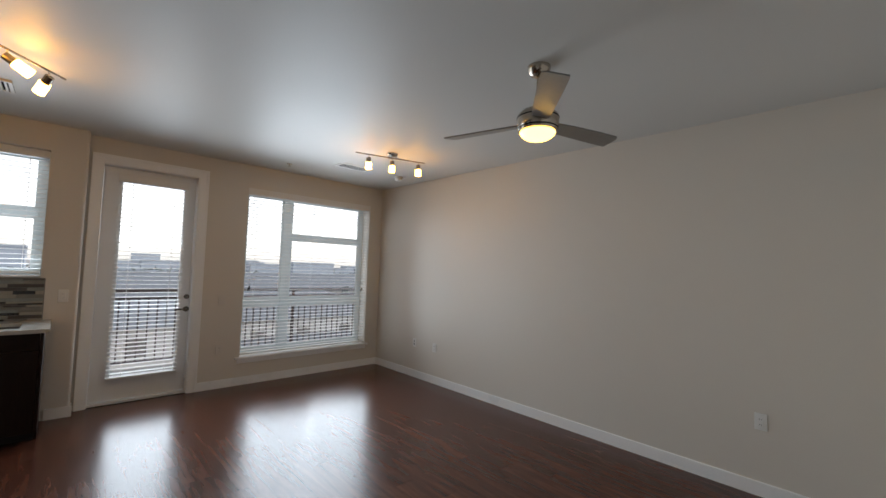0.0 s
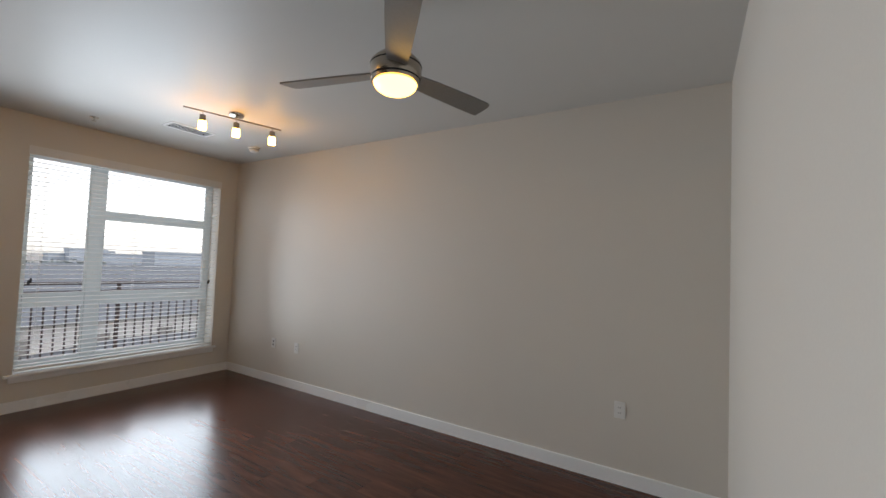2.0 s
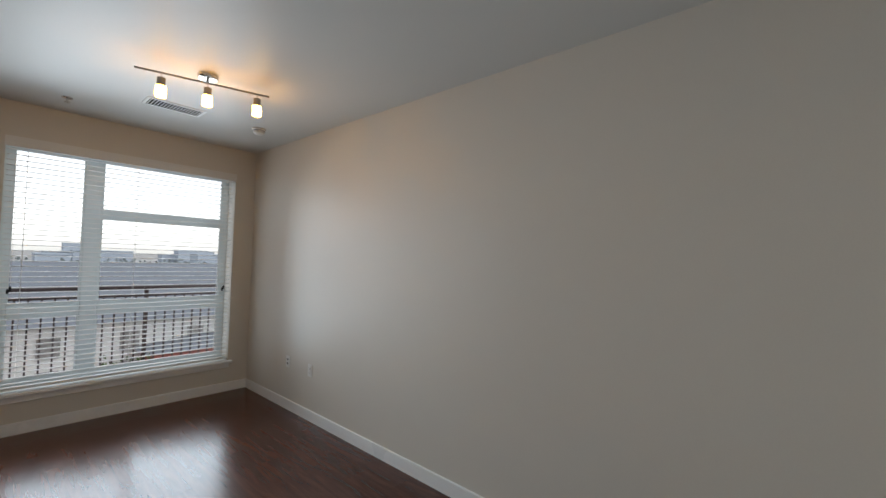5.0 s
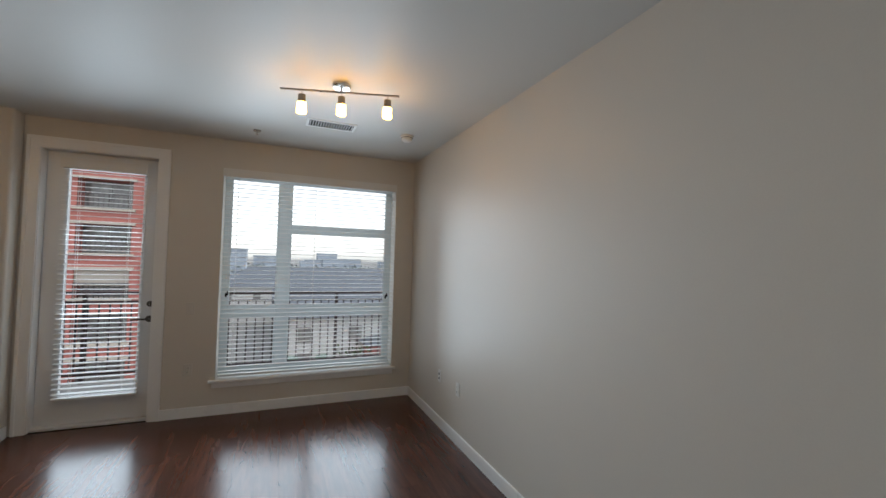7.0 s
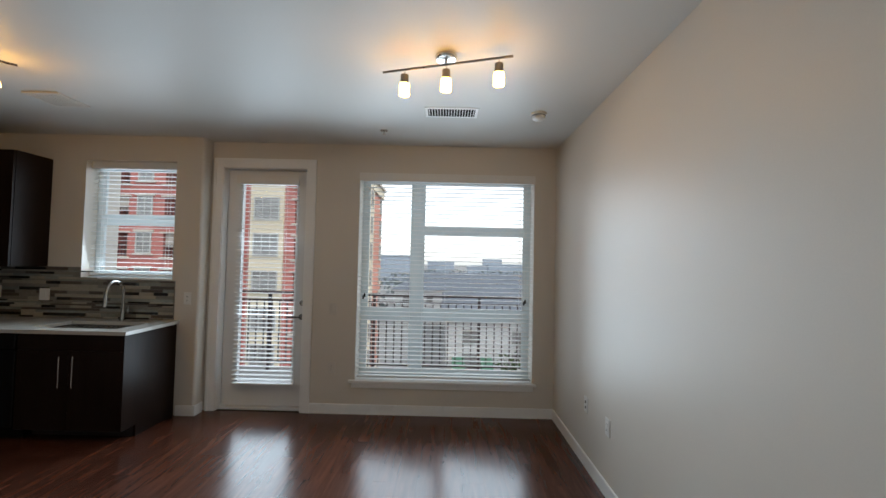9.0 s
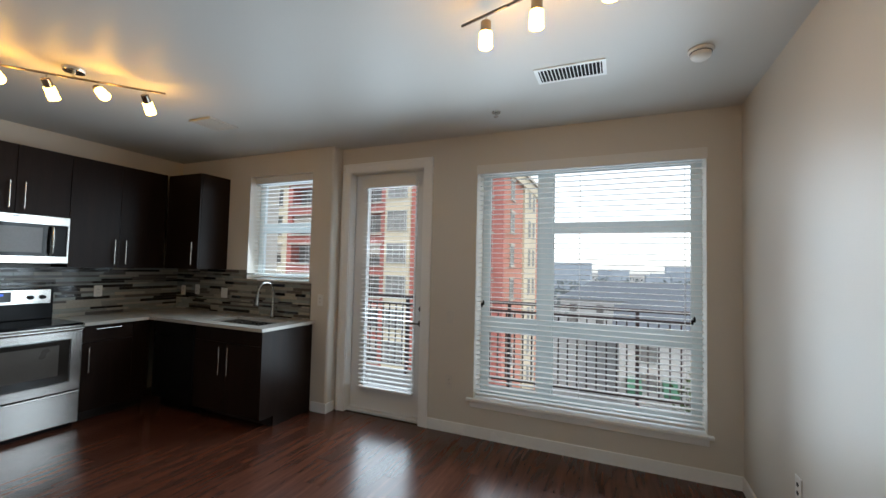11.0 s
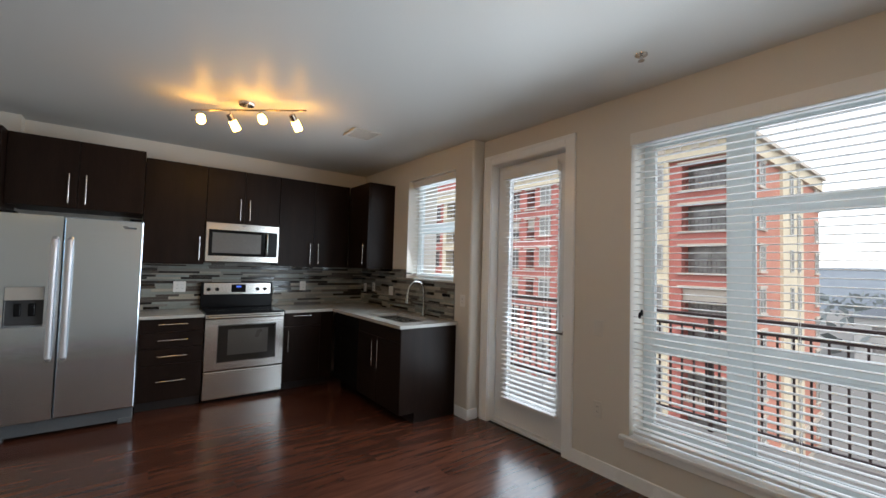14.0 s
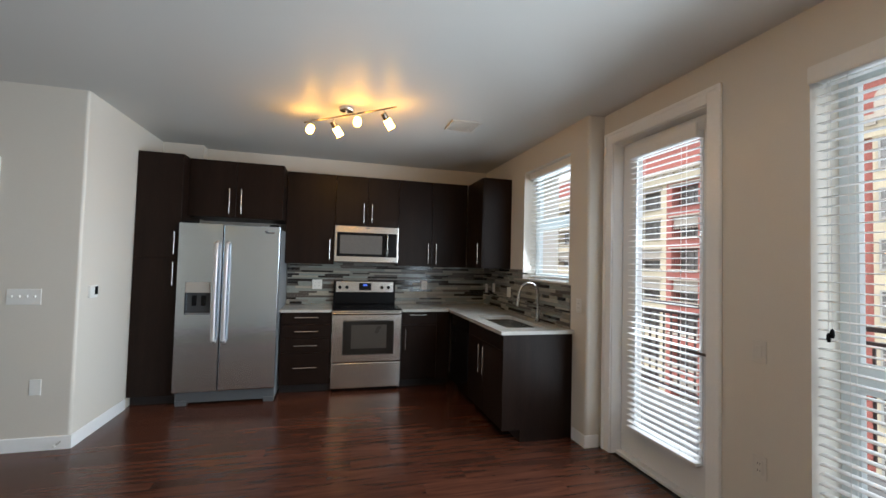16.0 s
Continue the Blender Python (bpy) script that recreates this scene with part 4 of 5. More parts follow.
def register(name, label, cx, cy, lx, ly, n, along, blade=None, duct=None, deep=0.0055):
    """Louvred ceiling register."""
    v = thing(name, label, "air vent", (cx, cy, C))
    f = 0.022
    half = 0.0025 if deep < 0.01 else 0.006
    under(part("backing", boxes((cx - lx / 2 + f, cx + lx / 2 - f, cy - ly / 2 + f, cy + ly / 2 - f, C - 0.003, C - 0.001)), duct or DARKVENT), v)
    bm = boxes((cx - lx / 2, cx + lx / 2, cy - ly / 2, cy - ly / 2 + f, C - deep + 0.0005, C), (cx - lx / 2, cx + lx / 2, cy + ly / 2 - f, cy + ly / 2, C - deep + 0.0005, C), (cx - lx / 2, cx - lx / 2 + f, cy - ly / 2 + f, cy + ly / 2 - f, C - deep + 0.0005, C), (cx + lx / 2 - f, cx + lx / 2, cy - ly / 2 + f, cy + ly / 2 - f, C - deep + 0.0005, C))
    under(part("frame", bm, blade or TRIM), v)
    for k in range(n):
        if along == "x":
            u = cy - ly / 2 + f + (ly - 2 * f) * (k + 0.5) / n
            bm = boxes((cx - lx / 2 + f, cx + lx / 2 - f, u - half, u + half, C - deep, C - 0.003))
        else:
            u = cx - lx / 2 + f + (lx - 2 * f) * (k + 0.5) / n
            bm = boxes((u - half, u + half, cy - ly / 2 + f, cy + ly / 2 - f, C - deep, C - 0.003))
        under(part("louver", bm, blade or TRIM), v)
    return v


register("ceiling_vent", "white louvred ceiling register with dark slots", -4.41, 4.62, 0.20, 0.41, 17, "x")
register("ceiling_vent", "white louvred exhaust grille in the kitchen ceiling", -4.30, 1.62, 0.27, 0.27, 8, "x", ALMOND, DARKVENT, 0.014)
sm = thing("smoke_detector", "round white smoke detector on the ceiling", "smoke detector", (-4.40, 5.30, C))
under(part("base", lathe([(0.062, 0), (0.062, -0.012), (0.056, -0.017)], 28, (-4.40, 5.30, C)), PLATE, None, "", True), sm)
under(part("vent_ring", lathe([(0.0535, -0.015), (0.0545, -0.019), (0.0525, -0.022)], 28, (-4.40, 5.30, C)), GREYPL, None, "dark vent slots", True), sm)
under(part("cap", lathe([(0.051, -0.017), (0.048, -0.040), (0.034, -0.052), (0.01, -0.054)], 28, (-4.40, 5.30, C)), PLATE, None, "", True), sm)
sp = thing("sprinkler", "small nickel ceiling sprinkler head", "sprinkler", (-4.88, 4.02, C))
under(part("escutcheon", lathe([(0.035, 0), (0.033, -0.006), (0.012, -0.009)], 24, (-4.88, 4.02, C)), CHROME, None, "", True), sp)
under(part("head", lathe([(0.009, -0.009), (0.007, -0.03), (0.018, -0.034), (0.018, -0.037)], 16, (-4.88, 4.02, C)), CHROME, None, "", True), sp)

# ceiling fan
FCX, FCY = -1.385, 4.065
fan = thing("ceiling_fan", "brushed nickel three-blade ceiling fan with a lit bowl", "ceiling fan", (FCX, FCY, C))
under(part("canopy", lathe([(0.068, 0), (0.066, -0.02), (0.05, -0.05), (0.025, -0.062)], 32, (FCX, FCY, C)), FAN_NICKEL, None, "", True), fan)
under(part("downrod", rod((FCX, FCY, C - 0.06), (FCX, FCY, 2.43), 0.012, 14), FAN_NICKEL, None, "", True), fan)
under(part("motor", lathe([(0.03, 2.445), (0.095, 2.43), (0.118, 2.405), (0.122, 2.385), (0.122, 2.345), (0.116, 2.328)], 40, (FCX, FCY, 0)), FAN_NICKEL, None, "brushed nickel motor housing", True), fan)
under(part("groove", lathe([(0.1225, 2.392), (0.1232, 2.389), (0.1225, 2.386)], 40, (FCX, FCY, 0)), BLACKPL), fan)
under(part("light_rim", lathe([(0.114, 2.328), (0.117, 2.322), (0.114, 2.310), (0.104, 2.308)], 40, (FCX, FCY, 0)), FAN_NICKEL, None, "polished nickel light rim", True), fan)
under(part("rim_groove", lathe([(0.1165, 2.332), (0.1178, 2.329), (0.1165, 2.326)], 40, (FCX, FCY, 0)), BLACKPL), fan)
under(part("bowl", lathe([(0.103 * math.sin(k * math.pi / 20), 2.309 - 0.052 * math.cos(k * math.pi / 20)) for k in range(10, 0, -1)], 40, (FCX, FCY, 0)), FANGLASS, None, "lit frosted glass bowl", True), fan)
for ang in (74, 194, 311):
    bm = bmesh.new()
    prof = [(0.10, -0.045, 0.045), (0.22, -0.056, 0.054), (0.45, -0.064, 0.062), (0.585, -0.064, 0.064), (0.602, -0.058, 0.063), (0.612, -0.036, 0.060)]
    tops = [[bm.verts.new((r, w, 0.004)) for w in (lo, hi)] for r, lo, hi in prof]
    bots = [[bm.verts.new((r, w, -0.004)) for w in (lo, hi)] for r, lo, hi in prof]
    for i in range(len(prof) - 1):
        for q in (tops, bots):
            bm.faces.new((q[i][0], q[i + 1][0], q[i + 1][1], q[i][1]))
        for s in (0, 1):
            bm.faces.new((tops[i][s], tops[i + 1][s], bots[i + 1][s], bots[i][s]))
    for i in (0, -1):
        bm.faces.new((tops[i][0], tops[i][1], bots[i][1], bots[i][0]))
    bmesh.ops.recalc_face_normals(bm, faces=bm.faces[:])
    bmesh.ops.transform(bm, matrix=pose(FCX, FCY, 2.36, 0, 0, ang) @ pose(0, 0, 0, -12, 0, 0), verts=bm.verts[:])
    under(part("blade", bm, FANBLADE, None, "silver-grey flat fan blade"), fan)


# ---- balcony ----
BX = W - 1.75
setting("balcony_slab", boxes((BX - 0.1, OUT, -1.0, 8.0, -0.28, -0.06)), CONCRETE, "concrete balcony slab outside the window", "balcony")
rl = thing("balcony_railing", "dark metal balcony railing with thin balusters", "railing")
part("top_rail", soft_box(BX - 0.03, BX + 0.03, -1.0, 8.0, 1.02, 1.06, 0.006), RAILMETAL, rl)
part("mid_rail", boxes((BX - 0.015, BX + 0.015, -1.0, 8.0, 0.92, 0.945)), RAILMETAL, rl)
part("bottom_rail", boxes((BX - 0.015, BX + 0.015, -1.0, 8.0, 0.04, 0.07)), RAILMETAL, rl)
_me = mesh_of("baluster", boxes((-0.008, 0.008, -0.008, 0.008, 0.06, 0.93)), RAILMETAL)
for k in range(82):
    o = new("baluster", _me)
    o.location = (BX, -0.95 + k * 0.11, 0)
    o.parent = rl
_me = mesh_of("post", boxes((-0.02, 0.02, -0.02, 0.02, -0.06, 1.03)), RAILMETAL)
for yy in (-0.9, 0.6, 2.1, 3.6, 5.1, 6.6, 7.9):
    o = new("post", _me)
    o.location = (BX, yy, 0)
    o.parent = rl

# ---- outside ----
G = -14.0
setting("ground", boxes((-2500, 400, -2500, 2500, G - 0.5, G)), PAVE, "pale paved ground reaching the horizon", "ground")
setting("road", boxes((-34, -12, -400, 400, G, G + 0.02), (-50, -40, -2, 400, G, G + 0.02)), ASPHALT, "asphalt street below the balcony", "road")


def apartment(name, label, ex, ny, ylen, xlen, storeys, sh, zb):
    """Red brick block with cream bays, windows, recessed balconies and cornices; corner at (ex, ny)."""
    a = thing(name, label, "apartment building", (ex, ny, zb))
    top = zb + storeys * sh + 0.9
    OH = 1.85
    home = Matrix.Translation(a.location).inverted()
    wf = mesh_of("window", ring(-0.62, 0.62, 0, 1.7, 0.09, 0.02, 0.10), FARWHITE)
    wide = mesh_of("window", ring(-1.0, 1.0, 0, 1.8, 0.09, 0.02, 0.10), FARWHITE)
    wp = mesh_of("pane", boxes((0.01, 0.04, -0.55, 0.55, 0.07, 1.63)), FARGLASS)
    widep = mesh_of("pane", boxes((0.01, 0.04, -0.93, 0.93, 0.07, 1.73)), FARGLASS)
    wbar = mesh_of("glazing_bar", boxes((0.04, 0.08, -0.03, 0.03, 0.1, 1.62), (0.04, 0.08, -0.55, 0.55, 0.86, 0.92)), FARWHITE)
    widebar = mesh_of("glazing_bar", boxes((0.04, 0.08, -0.36, -0.30, 0.1, 1.72), (0.04, 0.08, 0.30, 0.36, 0.1, 1.72), (0.04, 0.08, -0.93, 0.93, 1.1, 1.16)), FARWHITE)
    sill = mesh_of("sill", boxes((0, 0.16, -0.8, 0.8, -0.14, 0)), CORNICE)
    lint = mesh_of("lintel", boxes((0, 0.14, -0.8, 0.8, 1.7, 1.88)), CORNICE)
    def recess(hw):
        """Parts of a recessed balcony whose opening is twice hw wide."""
        n = max(3, int(hw * 8))
        back = mesh_of("balcony", boxes((-1.2, -1.15, -hw, hw, 0, OH), (-1.15, -1.1, -hw * 0.8, -0.1 * hw, 0.1, OH - 0.2), (-1.15, -1.08, -0.08 * hw, 0.0, 0, OH)), FARGLASS)
        brl = mesh_of("balcony_rail", boxes(*([(-0.12, -0.06, -hw, hw, 0.92, 0.98)] + [(-0.11, -0.08, -hw + 2 * hw * k / n, -hw + 2 * hw * k / n + 0.025, 0, 0.92) for k in range(n)])), RAILMETAL)
        bsl = mesh_of("balcony_slab", boxes((-1.2, 0.22, -hw - 0.18, hw + 0.18, -0.13, 0)), CORNICE)
        bhd = mesh_of("balcony_head", boxes((-0.05, 0.16, -hw - 0.22, hw + 0.22, OH, OH + 0.14)), CORNICE)
        shade = mesh_of("roller_shade", boxes((-0.3, -0.27, -hw, hw, OH * 0.42, OH)), CORNICE)
        return back, brl, bsl, bhd, shade

    def opening(kids, m):
        base = new(kids[0].name.split(".")[0], kids[0])
        base.parent = a
        base.matrix_parent_inverse = home
        base.matrix_basis = m
        for me in kids[1:]:
            new(me.name.split(".")[0], me).parent = base

    under(part("core", boxes((ex - xlen + 0.5, ex - 1.2, ny - ylen, ny - 0.5, zb, top)), BRICK, None, "red brick core"), a)
    y = ny
    east = (("bal", 4.5, 1.45), ("cream", 2.6, 0), ("pier", 1.0, 0), ("cream", 2.5, 0), ("bal", 4.0, 1.42), ("win", 1.9, 0), ("slot", 1.7, 0.5), ("bal", 4.0, 1.42), ("creambal", 4.6, 1.6), ("creambal", 4.6, 1.6),
            ("bal", 4.0, 1.42), ("win", 1.9, 0), ("creambal", 4.6, 1.6), ("bal", 4.0, 1.42), ("cream", 2.6, 0))
    recesses = {hw: recess(hw) for hw in (1.45, 1.42, 0.5, 1.6)}
    shaded = random.Random(21)
    for kind, w, hw in east:
        c = y - w / 2
        mat = CREAM if "cream" in kind else BRICK
        if hw:
            dims = [(ex - 1.2, ex, y - w, c - hw, zb, top), (ex - 1.2, ex, c + hw, y, zb, top)]
            zlast = zb
            for s in range(storeys):
                z = zb + s * sh + 0.65
                dims.append((ex - 1.2, ex, c - hw, c + hw, zlast, z - 0.002))
                zlast = z + OH
            dims.append((ex - 1.2, ex, c - hw, c + hw, zlast, top))
            under(part("wall", boxes(*dims), mat, None, "cream stucco wall" if mat is CREAM else "red brick wall"), a)
        else:
            e = 0.25 if kind == "cream" else 0
            under(part("wall", boxes((ex - 1.2, ex + e, y - w, y, zb, top)), mat, None, "cream stucco bay" if e else "red brick wall"), a)
        for s in range(storeys):
            z = zb + s * sh + 0.65
            if hw:
                opening(recesses[hw][:5 if shaded.random() < 0.22 else 4], Matrix.Translation((ex, c, z)))
            elif kind == "cream":
                opening((wide, widep, widebar), Matrix.Translation((ex + 0.25, c, z + 0.2)))
            elif kind == "win":
                opening((wf, wp, wbar, sill, lint), Matrix.Translation((ex, c, z + 0.25)))
        if kind == "cream":
            # curved gable over each bay
            n = 12
            bm = bmesh.new()
            arc = [(c + 1.15 * math.cos(math.pi * k / n), top + 1.15 + 0.75 * math.sin(math.pi * k / n)) for k in range(n + 1)] + [(c - 1.15, top + 0.3), (c + 1.15, top + 0.3)]
            for x_ in (ex - 0.3, ex + 0.4):
                bm.faces.new([bm.verts.new((x_, u, v)) for u, v in arc])
            bm.verts.ensure_lookup_table()
            m_ = len(arc)
            for k in range(m_):
                bm.faces.new([bm.verts[i] for i in (k, (k + 1) % m_, m_ + (k + 1) % m_, m_ + k)])
            bmesh.ops.recalc_face_normals(bm, faces=bm.faces[:])
            under(part("gable", bm, CORNICE, None, "pale curved gable"), a)
        y -= w
    # set-back brick attic above the cornice
    under(part("attic", boxes((ex - 8, ex - 0.35, y, ny - 1.6, top + 0.25, top + 2.6)), BRICK, None, "red brick attic storey"), a)
    under(part("cornice", boxes((ex - 8.2, ex - 0.1, y, ny - 1.4, top + 2.6, top + 2.85)), CORNICE, None, "pale projecting cornice"), a)
    for k in range(24):
        yy = ny - 0.5 - k * 1.1
        under(part("dentil", boxes((ex + 0.3, ex + 0.44, yy - 0.25, yy + 0.25, top - 0.35, top - 0.05)), CORNICE), a)
    slim = mesh_of("window", ring(-0.4, 0.4, 0, 1.7, 0.08, 0.02, 0.10), FARWHITE)
    slimp = mesh_of("pane", boxes((0.01, 0.04, -0.33, 0.33, 0.07, 1.63)), FARGLASS)
    slimbar = mesh_of("glazing_bar", boxes((0.04, 0.08, -0.33, 0.33, 0.84, 0.9)), FARWHITE)
    x = ex
    for pale, w, spots in ((False, 7.6, (3.35,)), (True, 5.8, (2.1, 4.2)), (False, 6.5, (5.4,))):
        e = 0.2 if pale else 0
        under(part("wall", boxes((x - w, x - (1.2 if x == ex else 0), ny - 0.5, ny + e, zb, top + e)), CREAM if pale else BRICK_B, None, "pale stucco pier" if pale else "orange brick wall"), a)
        if x == ex:
            under(part("corner", boxes((x - 1.2, x - 0.002, ny, ny + 0.12, zb, top)), BRICK_B, None, "orange brick corner"), a)
        for s in range(storeys):
            for u in spots:
                opening((slim, slimp, slimbar) if pale else (wf, wp, wbar, sill, lint), Matrix.Translation((x - u, ny + e, zb + s * sh + 0.9)) @ Matrix.Rotation(radians(90), 4, 'Z'))
        x -= w
    under(part("plinth", boxes((ex - xlen, ex + 0.05, ny - ylen, ny + 0.05, G, zb)), CORNICE, None, "pale stone plinth"), a)
    for s in range(storeys):
        for dz, e in ((0.0, 0.42), (1.45, 0.26)):
            z = zb + s * sh + dz
            under(part("quoin", boxes((ex - e, ex + 0.07, ny - e, ny + 0.16, z, z + 1.42)), BRICK), a)
    for z, h, o, mat in ((top - 1.0, 1.0, 0.3, CREAM), (top - 0.05, 0.3, 0.55, CORNICE), (zb + sh - 0.6, 0.35, 0.2, CORNICE)):
        under(part("cornice", boxes((ex - xlen, ex + o, ny - ylen, ny + o, z, z + h)), mat, None, "pale projecting cornice"), a)
    return a


apartment("apartment_building", "eight-storey red brick apartment building with cream bays and balconies", -33.0, -3.6, 48.5, 20, 8, 2.87, G + 0.45)


def townhouses(name, label, x0, x1, y0, y1, eave, ridge, wall=None):
    h = thing(name, label, "building", ((x0 + x1) / 2, (y0 + y1) / 2, G))
    under(part("wall", boxes((x0, x1, y0, y1, G, eave)), wall or SIDING, None, "dark red brick wall" if wall else "pale siding wall"), h)
    bm = bmesh.new()
    xm = (x0 + x1) / 2
    o = 0.8
    vs = [bm.verts.new(v) for v in ((x0 - o, y0 - o, eave), (x1 + o, y0 - o, eave), (xm, y0 + 6, ridge), (x0 - o, y1 + o, eave), (x1 + o, y1 + o, eave), (xm, y1 - 6, ridge))]
    for f in ((0, 1, 2), (1, 4, 5, 2), (4, 3, 5), (3, 0, 2, 5), (0, 3, 4, 1)):
        bm.faces.new([vs[i] for i in f])
    bmesh.ops.recalc_face_normals(bm, faces=bm.faces[:])
    under(part("roof", bm, ROOFGREY, None, "grey shingle roof"), h)
    n = int((y1 - y0) / 6)
    for k in range(n):
        yy = y0 + 3 + k * 6
        under(part("window", boxes((x1, x1 + 0.1, yy - 0.8, yy + 0.8, eave - 3, eave - 1.2)), FARGLASS), h)
        under(part("window", boxes((x1, x1 + 0.1, yy - 0.8, yy + 0.8, eave - 6, eave - 4.2)), FARGLASS), h)
    return h


townhouses("townhouse_row", "low row of buildings with a long grey roof", -98, -52, 5, 44, -5.6, -3.1)
townhouses("townhouse_row", "low row of buildings with a long grey roof", -92, -54, 48, 110, -6.2, -3.0)
townhouses("townhouse_row", "low row of buildings with a long grey roof", -150, -104, -8, 96, -5.5, -1.6)
townhouses("brick_shop", "low dark red brick shop building with a grey roof", -57, -47.5, 15, 36, -8.4, -7.6, BRICK)
rng = random.Random(3)
for k in range(46):
    yy = -120 + k * 16 + rng.uniform(-5, 5)
    xx = -rng.uniform(260, 620)
    w, h = rng.uniform(10, 34), rng.uniform(1, 6) if k % 6 else rng.uniform(7, 11)
    d = thing("hazed_building", "distant skyline building with haze painted into its colour", "building", (xx, yy, G), group="skyline")
    under(part("wall", boxes((xx - 8, xx + 8, yy - w / 2, yy + w / 2, G, G + 10 + h)), HAZED_BLD), d)
    under(part("roof", boxes((xx - 8.3, xx + 8.3, yy - w / 2 - 0.3, yy + w / 2 + 0.3, G + 10 + h, G + 10.8 + h)), HAZED_BLD), d)


_bm = bmesh.new()
for k in range(5000):
    p = Vector((-rng.uniform(95, 420), rng.uniform(-60, 420), 0))
    p.z = G + rng.uniform(0.5, 1) * rng.uniform(4, 10)
    u = Vector((rng.gauss(0, 1), rng.gauss(0, 1), rng.gauss(0, 1))).normalized() * rng.uniform(0.8, 1.8)
    v = u.orthogonal().normalized() * 1.1
    _bm.faces.new([_bm.verts.new(p + q) for q in (u, v, -u, -v)])
tagged(part("far_trees", _bm, HAZED_TREE), "distant tree tops between the roofs, haze painted into their grey-green", "trees", kind="stuff")


def car(x, y, paint_mat, along):
    c = thing("car", "parked car in the street below", "car", group="parked cars")
    c.matrix_world = pose(x, y, G + 0.02, 0, 0, along)
    bm = bmesh.new()
    prof = [(-2.1, 0.35), (-2.15, 0.75), (-1.3, 0.95), (-0.75, 1.42), (0.9, 1.42), (1.6, 0.98), (2.1, 0.85), (2.15, 0.35)]
    l = [bm.verts.new((u, -0.85, z)) for u, z in prof]
    r = [bm.verts.new((u, 0.85, z)) for u, z in prof]
    bm.faces.new(l)
    bm.faces.new(r[::-1])
    for i in range(len(prof)):
        j = (i + 1) % len(prof)
        bm.faces.new((l[i], l[j], r[j], r[i]))
    bmesh.ops.recalc_face_normals(bm, faces=bm.faces[:])
    part("body", bm, paint_mat, c)
    part("glass", boxes((-0.7, 0.95, -0.86, 0.86, 1.0, 1.34)), FARGLASS, c)
    for u in (-1.35, 1.35):
        for v in (-0.8, 0.8):
            part("wheel", rod((u, v - 0.1, 0.33), (u, v + 0.1, 0.33), 0.33, 14), RUBBER, c)


def awning(x, y, w, z, material, label):
    """Sloping fabric canopy on two posts in front of a shop wall."""
    a = thing("awning", label, "awning", group="shop awnings")
    bm = bmesh.new()
    v = [bm.verts.new(p) for p in ((x, y - w / 2, z + 0.9), (x, y + w / 2, z + 0.9), (x + 2.4, y + w / 2, z), (x + 2.4, y - w / 2, z), (x + 2.4, y + w / 2, z - 0.35), (x + 2.4, y - w / 2, z - 0.35), (x, y - w / 2, z - 0.35), (x, y + w / 2, z - 0.35))]
    for f in ((0, 1, 2, 3), (3, 2, 4, 5), (0, 3, 5, 6), (1, 7, 4, 2), (0, 6, 7, 1)):
        bm.faces.new([v[i] for i in f])
    bmesh.ops.recalc_face_normals(bm, faces=bm.faces[:])
    part("canopy", bm, material, a)
    for yy in (y - w / 2 + 0.1, y + w / 2 - 0.1):
        part("post", rod((x + 2.3, yy, G), (x + 2.3, yy, z - 0.3), 0.05, 8), FARWHITE, a)


AWNING_GREEN = paint("green_canvas", (0.06, 0.16, 0.10), 0.8, var=0.1, bump=0)
AWNING_WHITE = paint("white_canvas", (0.72, 0.71, 0.68), 0.8, var=0.05, bump=0)
for y, w, green in ((6.5, 1.5, True), (10.0, 1.4, True), (15.5, 4.0, False), (27.0, 4.0, False)):
    awning(-52, y, w, G + 2.9, AWNING_GREEN if green else AWNING_WHITE, "green fabric shop awning" if green else "white fabric shop awning")
for k in range(7):
    car(-45.5, 3 + k * 5.4, CARPAINTS[(k * 5 + 1) % 4], 90)
for k in range(14):
    car(-30.5, 8 + k * 5.6 + (k % 3) * 0.4, CARPAINTS[(k * 7) % 4], 90)
    if k < 9:
        car(-15.5, -20 + k * 6.1, CARPAINTS[(k * 3 + 1) % 4], 90)


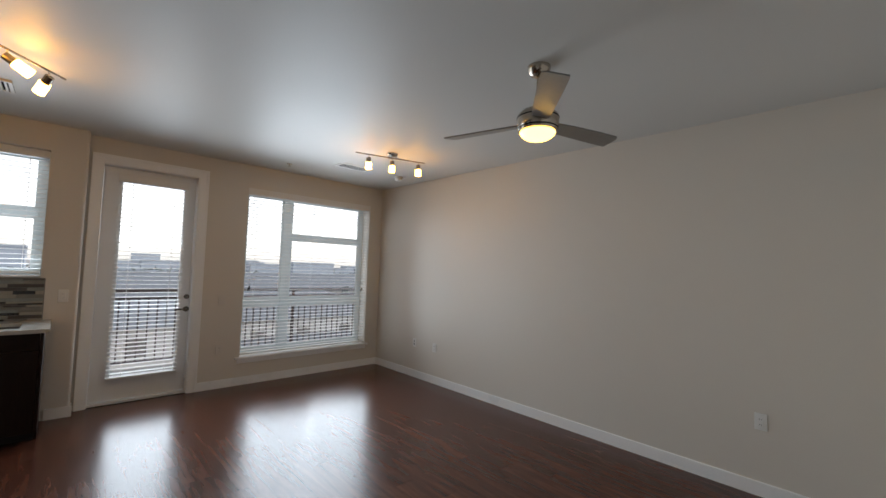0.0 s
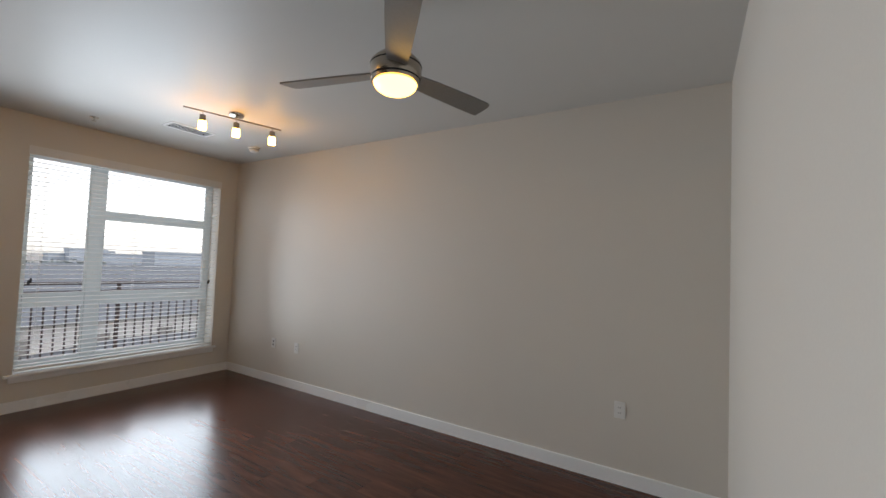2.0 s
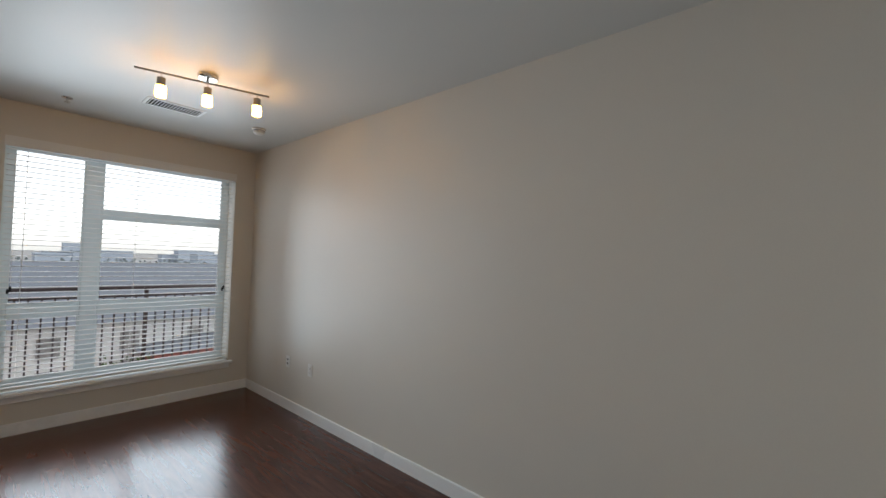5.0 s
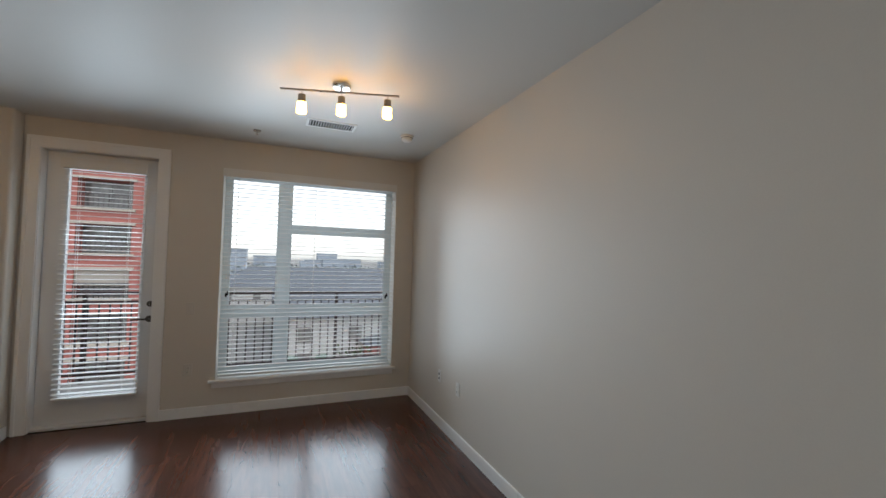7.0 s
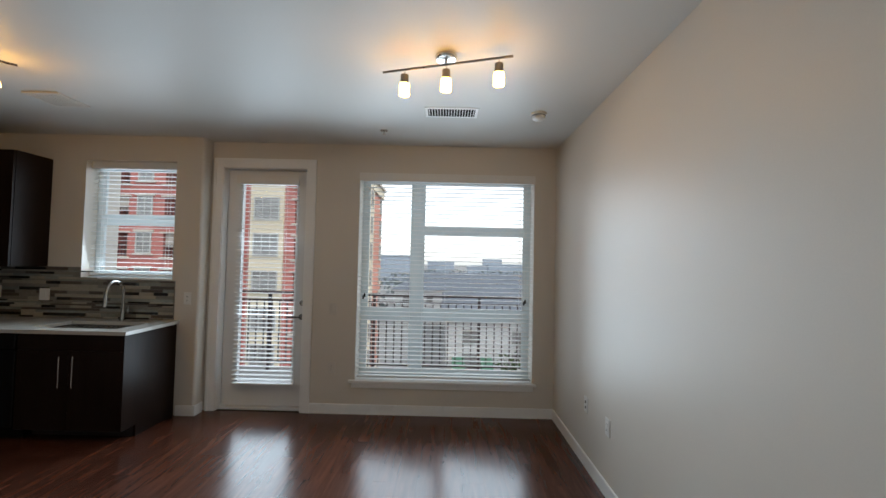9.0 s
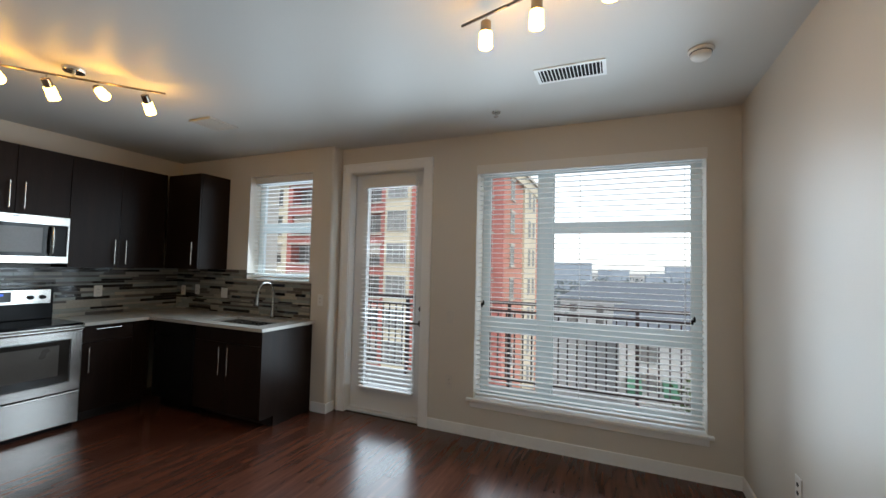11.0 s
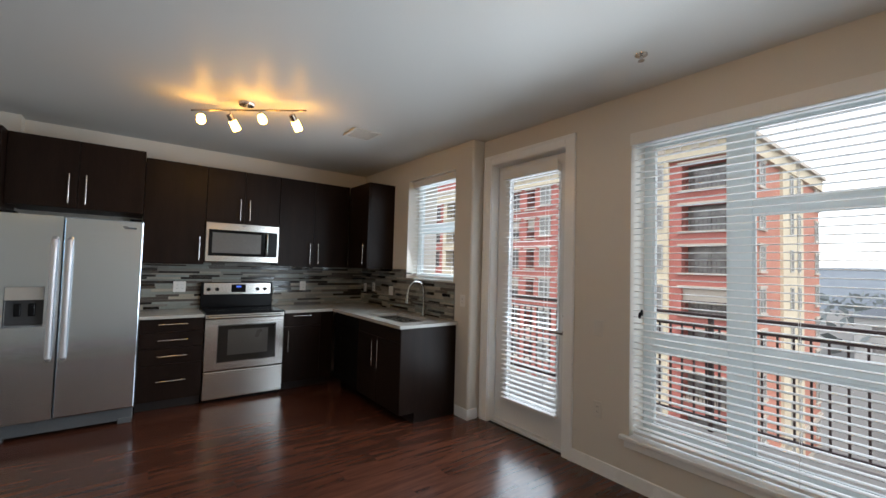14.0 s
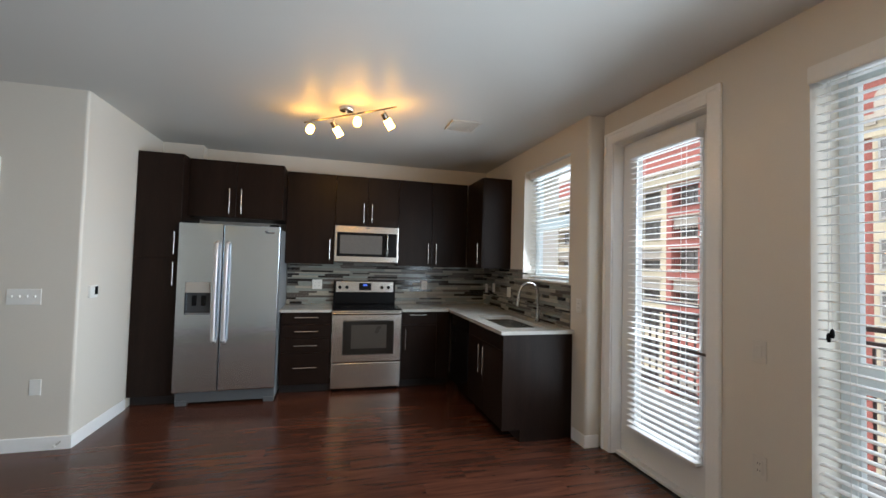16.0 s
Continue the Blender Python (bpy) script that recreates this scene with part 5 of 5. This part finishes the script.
def street_tree(x, y, h, seed):
    t = thing("tree", "small leafy street tree", "tree", (x, y, G), group="street trees")
    r = random.Random(seed)
    bm = rod((x, y, G), (x, y, G + h * 0.45), 0.16, 8, 0.09)
    tips = []
    for k in range(6):
        a = k * math.tau / 6 + r.random()
        tip = (x + math.cos(a) * h * 0.22, y + math.sin(a) * h * 0.22, G + h * r.uniform(0.6, 0.85))
        rod((x, y, G + h * 0.4), tip, 0.07, 6, 0.02, bm=bm)
        tips.append(tip)
    under(part("trunk", bm, BARK), t)
    bm = bmesh.new()
    for tip in tips + [(x, y, G + h * 0.85)]:
        for k in range(90):
            p = Vector(tip) + Vector((r.gauss(0, h * 0.09), r.gauss(0, h * 0.09), r.gauss(0, h * 0.09)))
            u = Vector((r.gauss(0, 1), r.gauss(0, 1), r.gauss(0, 1))).normalized() * 0.22
            v = u.orthogonal().normalized() * 0.14
            bm.faces.new([bm.verts.new(p + q) for q in (u, v, -u, -v)])
    under(part("crown", bm, LEAF), t)


for k, (x, y) in enumerate(((-33, 9), (-33, 21), (-33, 33), (-36, 17), (-40, 12), (-34, 47), (-12, -14), (-33, 60))):
    street_tree(x, y, 6.0 + (k % 3), k)

# ---- floor planks ----
fl = thing("floor", "dark red-brown wood plank floor with a satin sheen", "floor", kind="structure")
PWD, PL = 0.152, 1.22
_pm = {}
row = 0
yy = S
while yy < N:
    xs, xe = (W if yy > 2.1 else K), (RET_X if yy + PWD < RET_Y else HALL_E)
    if yy > STUB_Y:
        xe = STUB_X
    x = xs - (row * 7 % 4) * PL / 4
    while x < xe:
        a, b = max(x, xs), min(x + PL, xe)
        if b - a > 0.02:
            wdt = min(PWD, N - yy)
            key = (round(b - a, 3), round(wdt, 3))
            if key not in _pm:
                bm = boxes((-key[0] / 2 + 0.0005, key[0] / 2 - 0.0005, -key[1] / 2 + 0.00015, key[1] / 2 - 0.00015, -0.006, 0.0))
                _pm[key] = mesh_of("plank", bm, PLANK)
            o = new("plank", _pm[key])
            o.location = ((a + b) / 2, yy + wdt / 2, -0.00006 * random.random())
            o.parent = fl
        x += PL
    yy += PWD
    row += 1
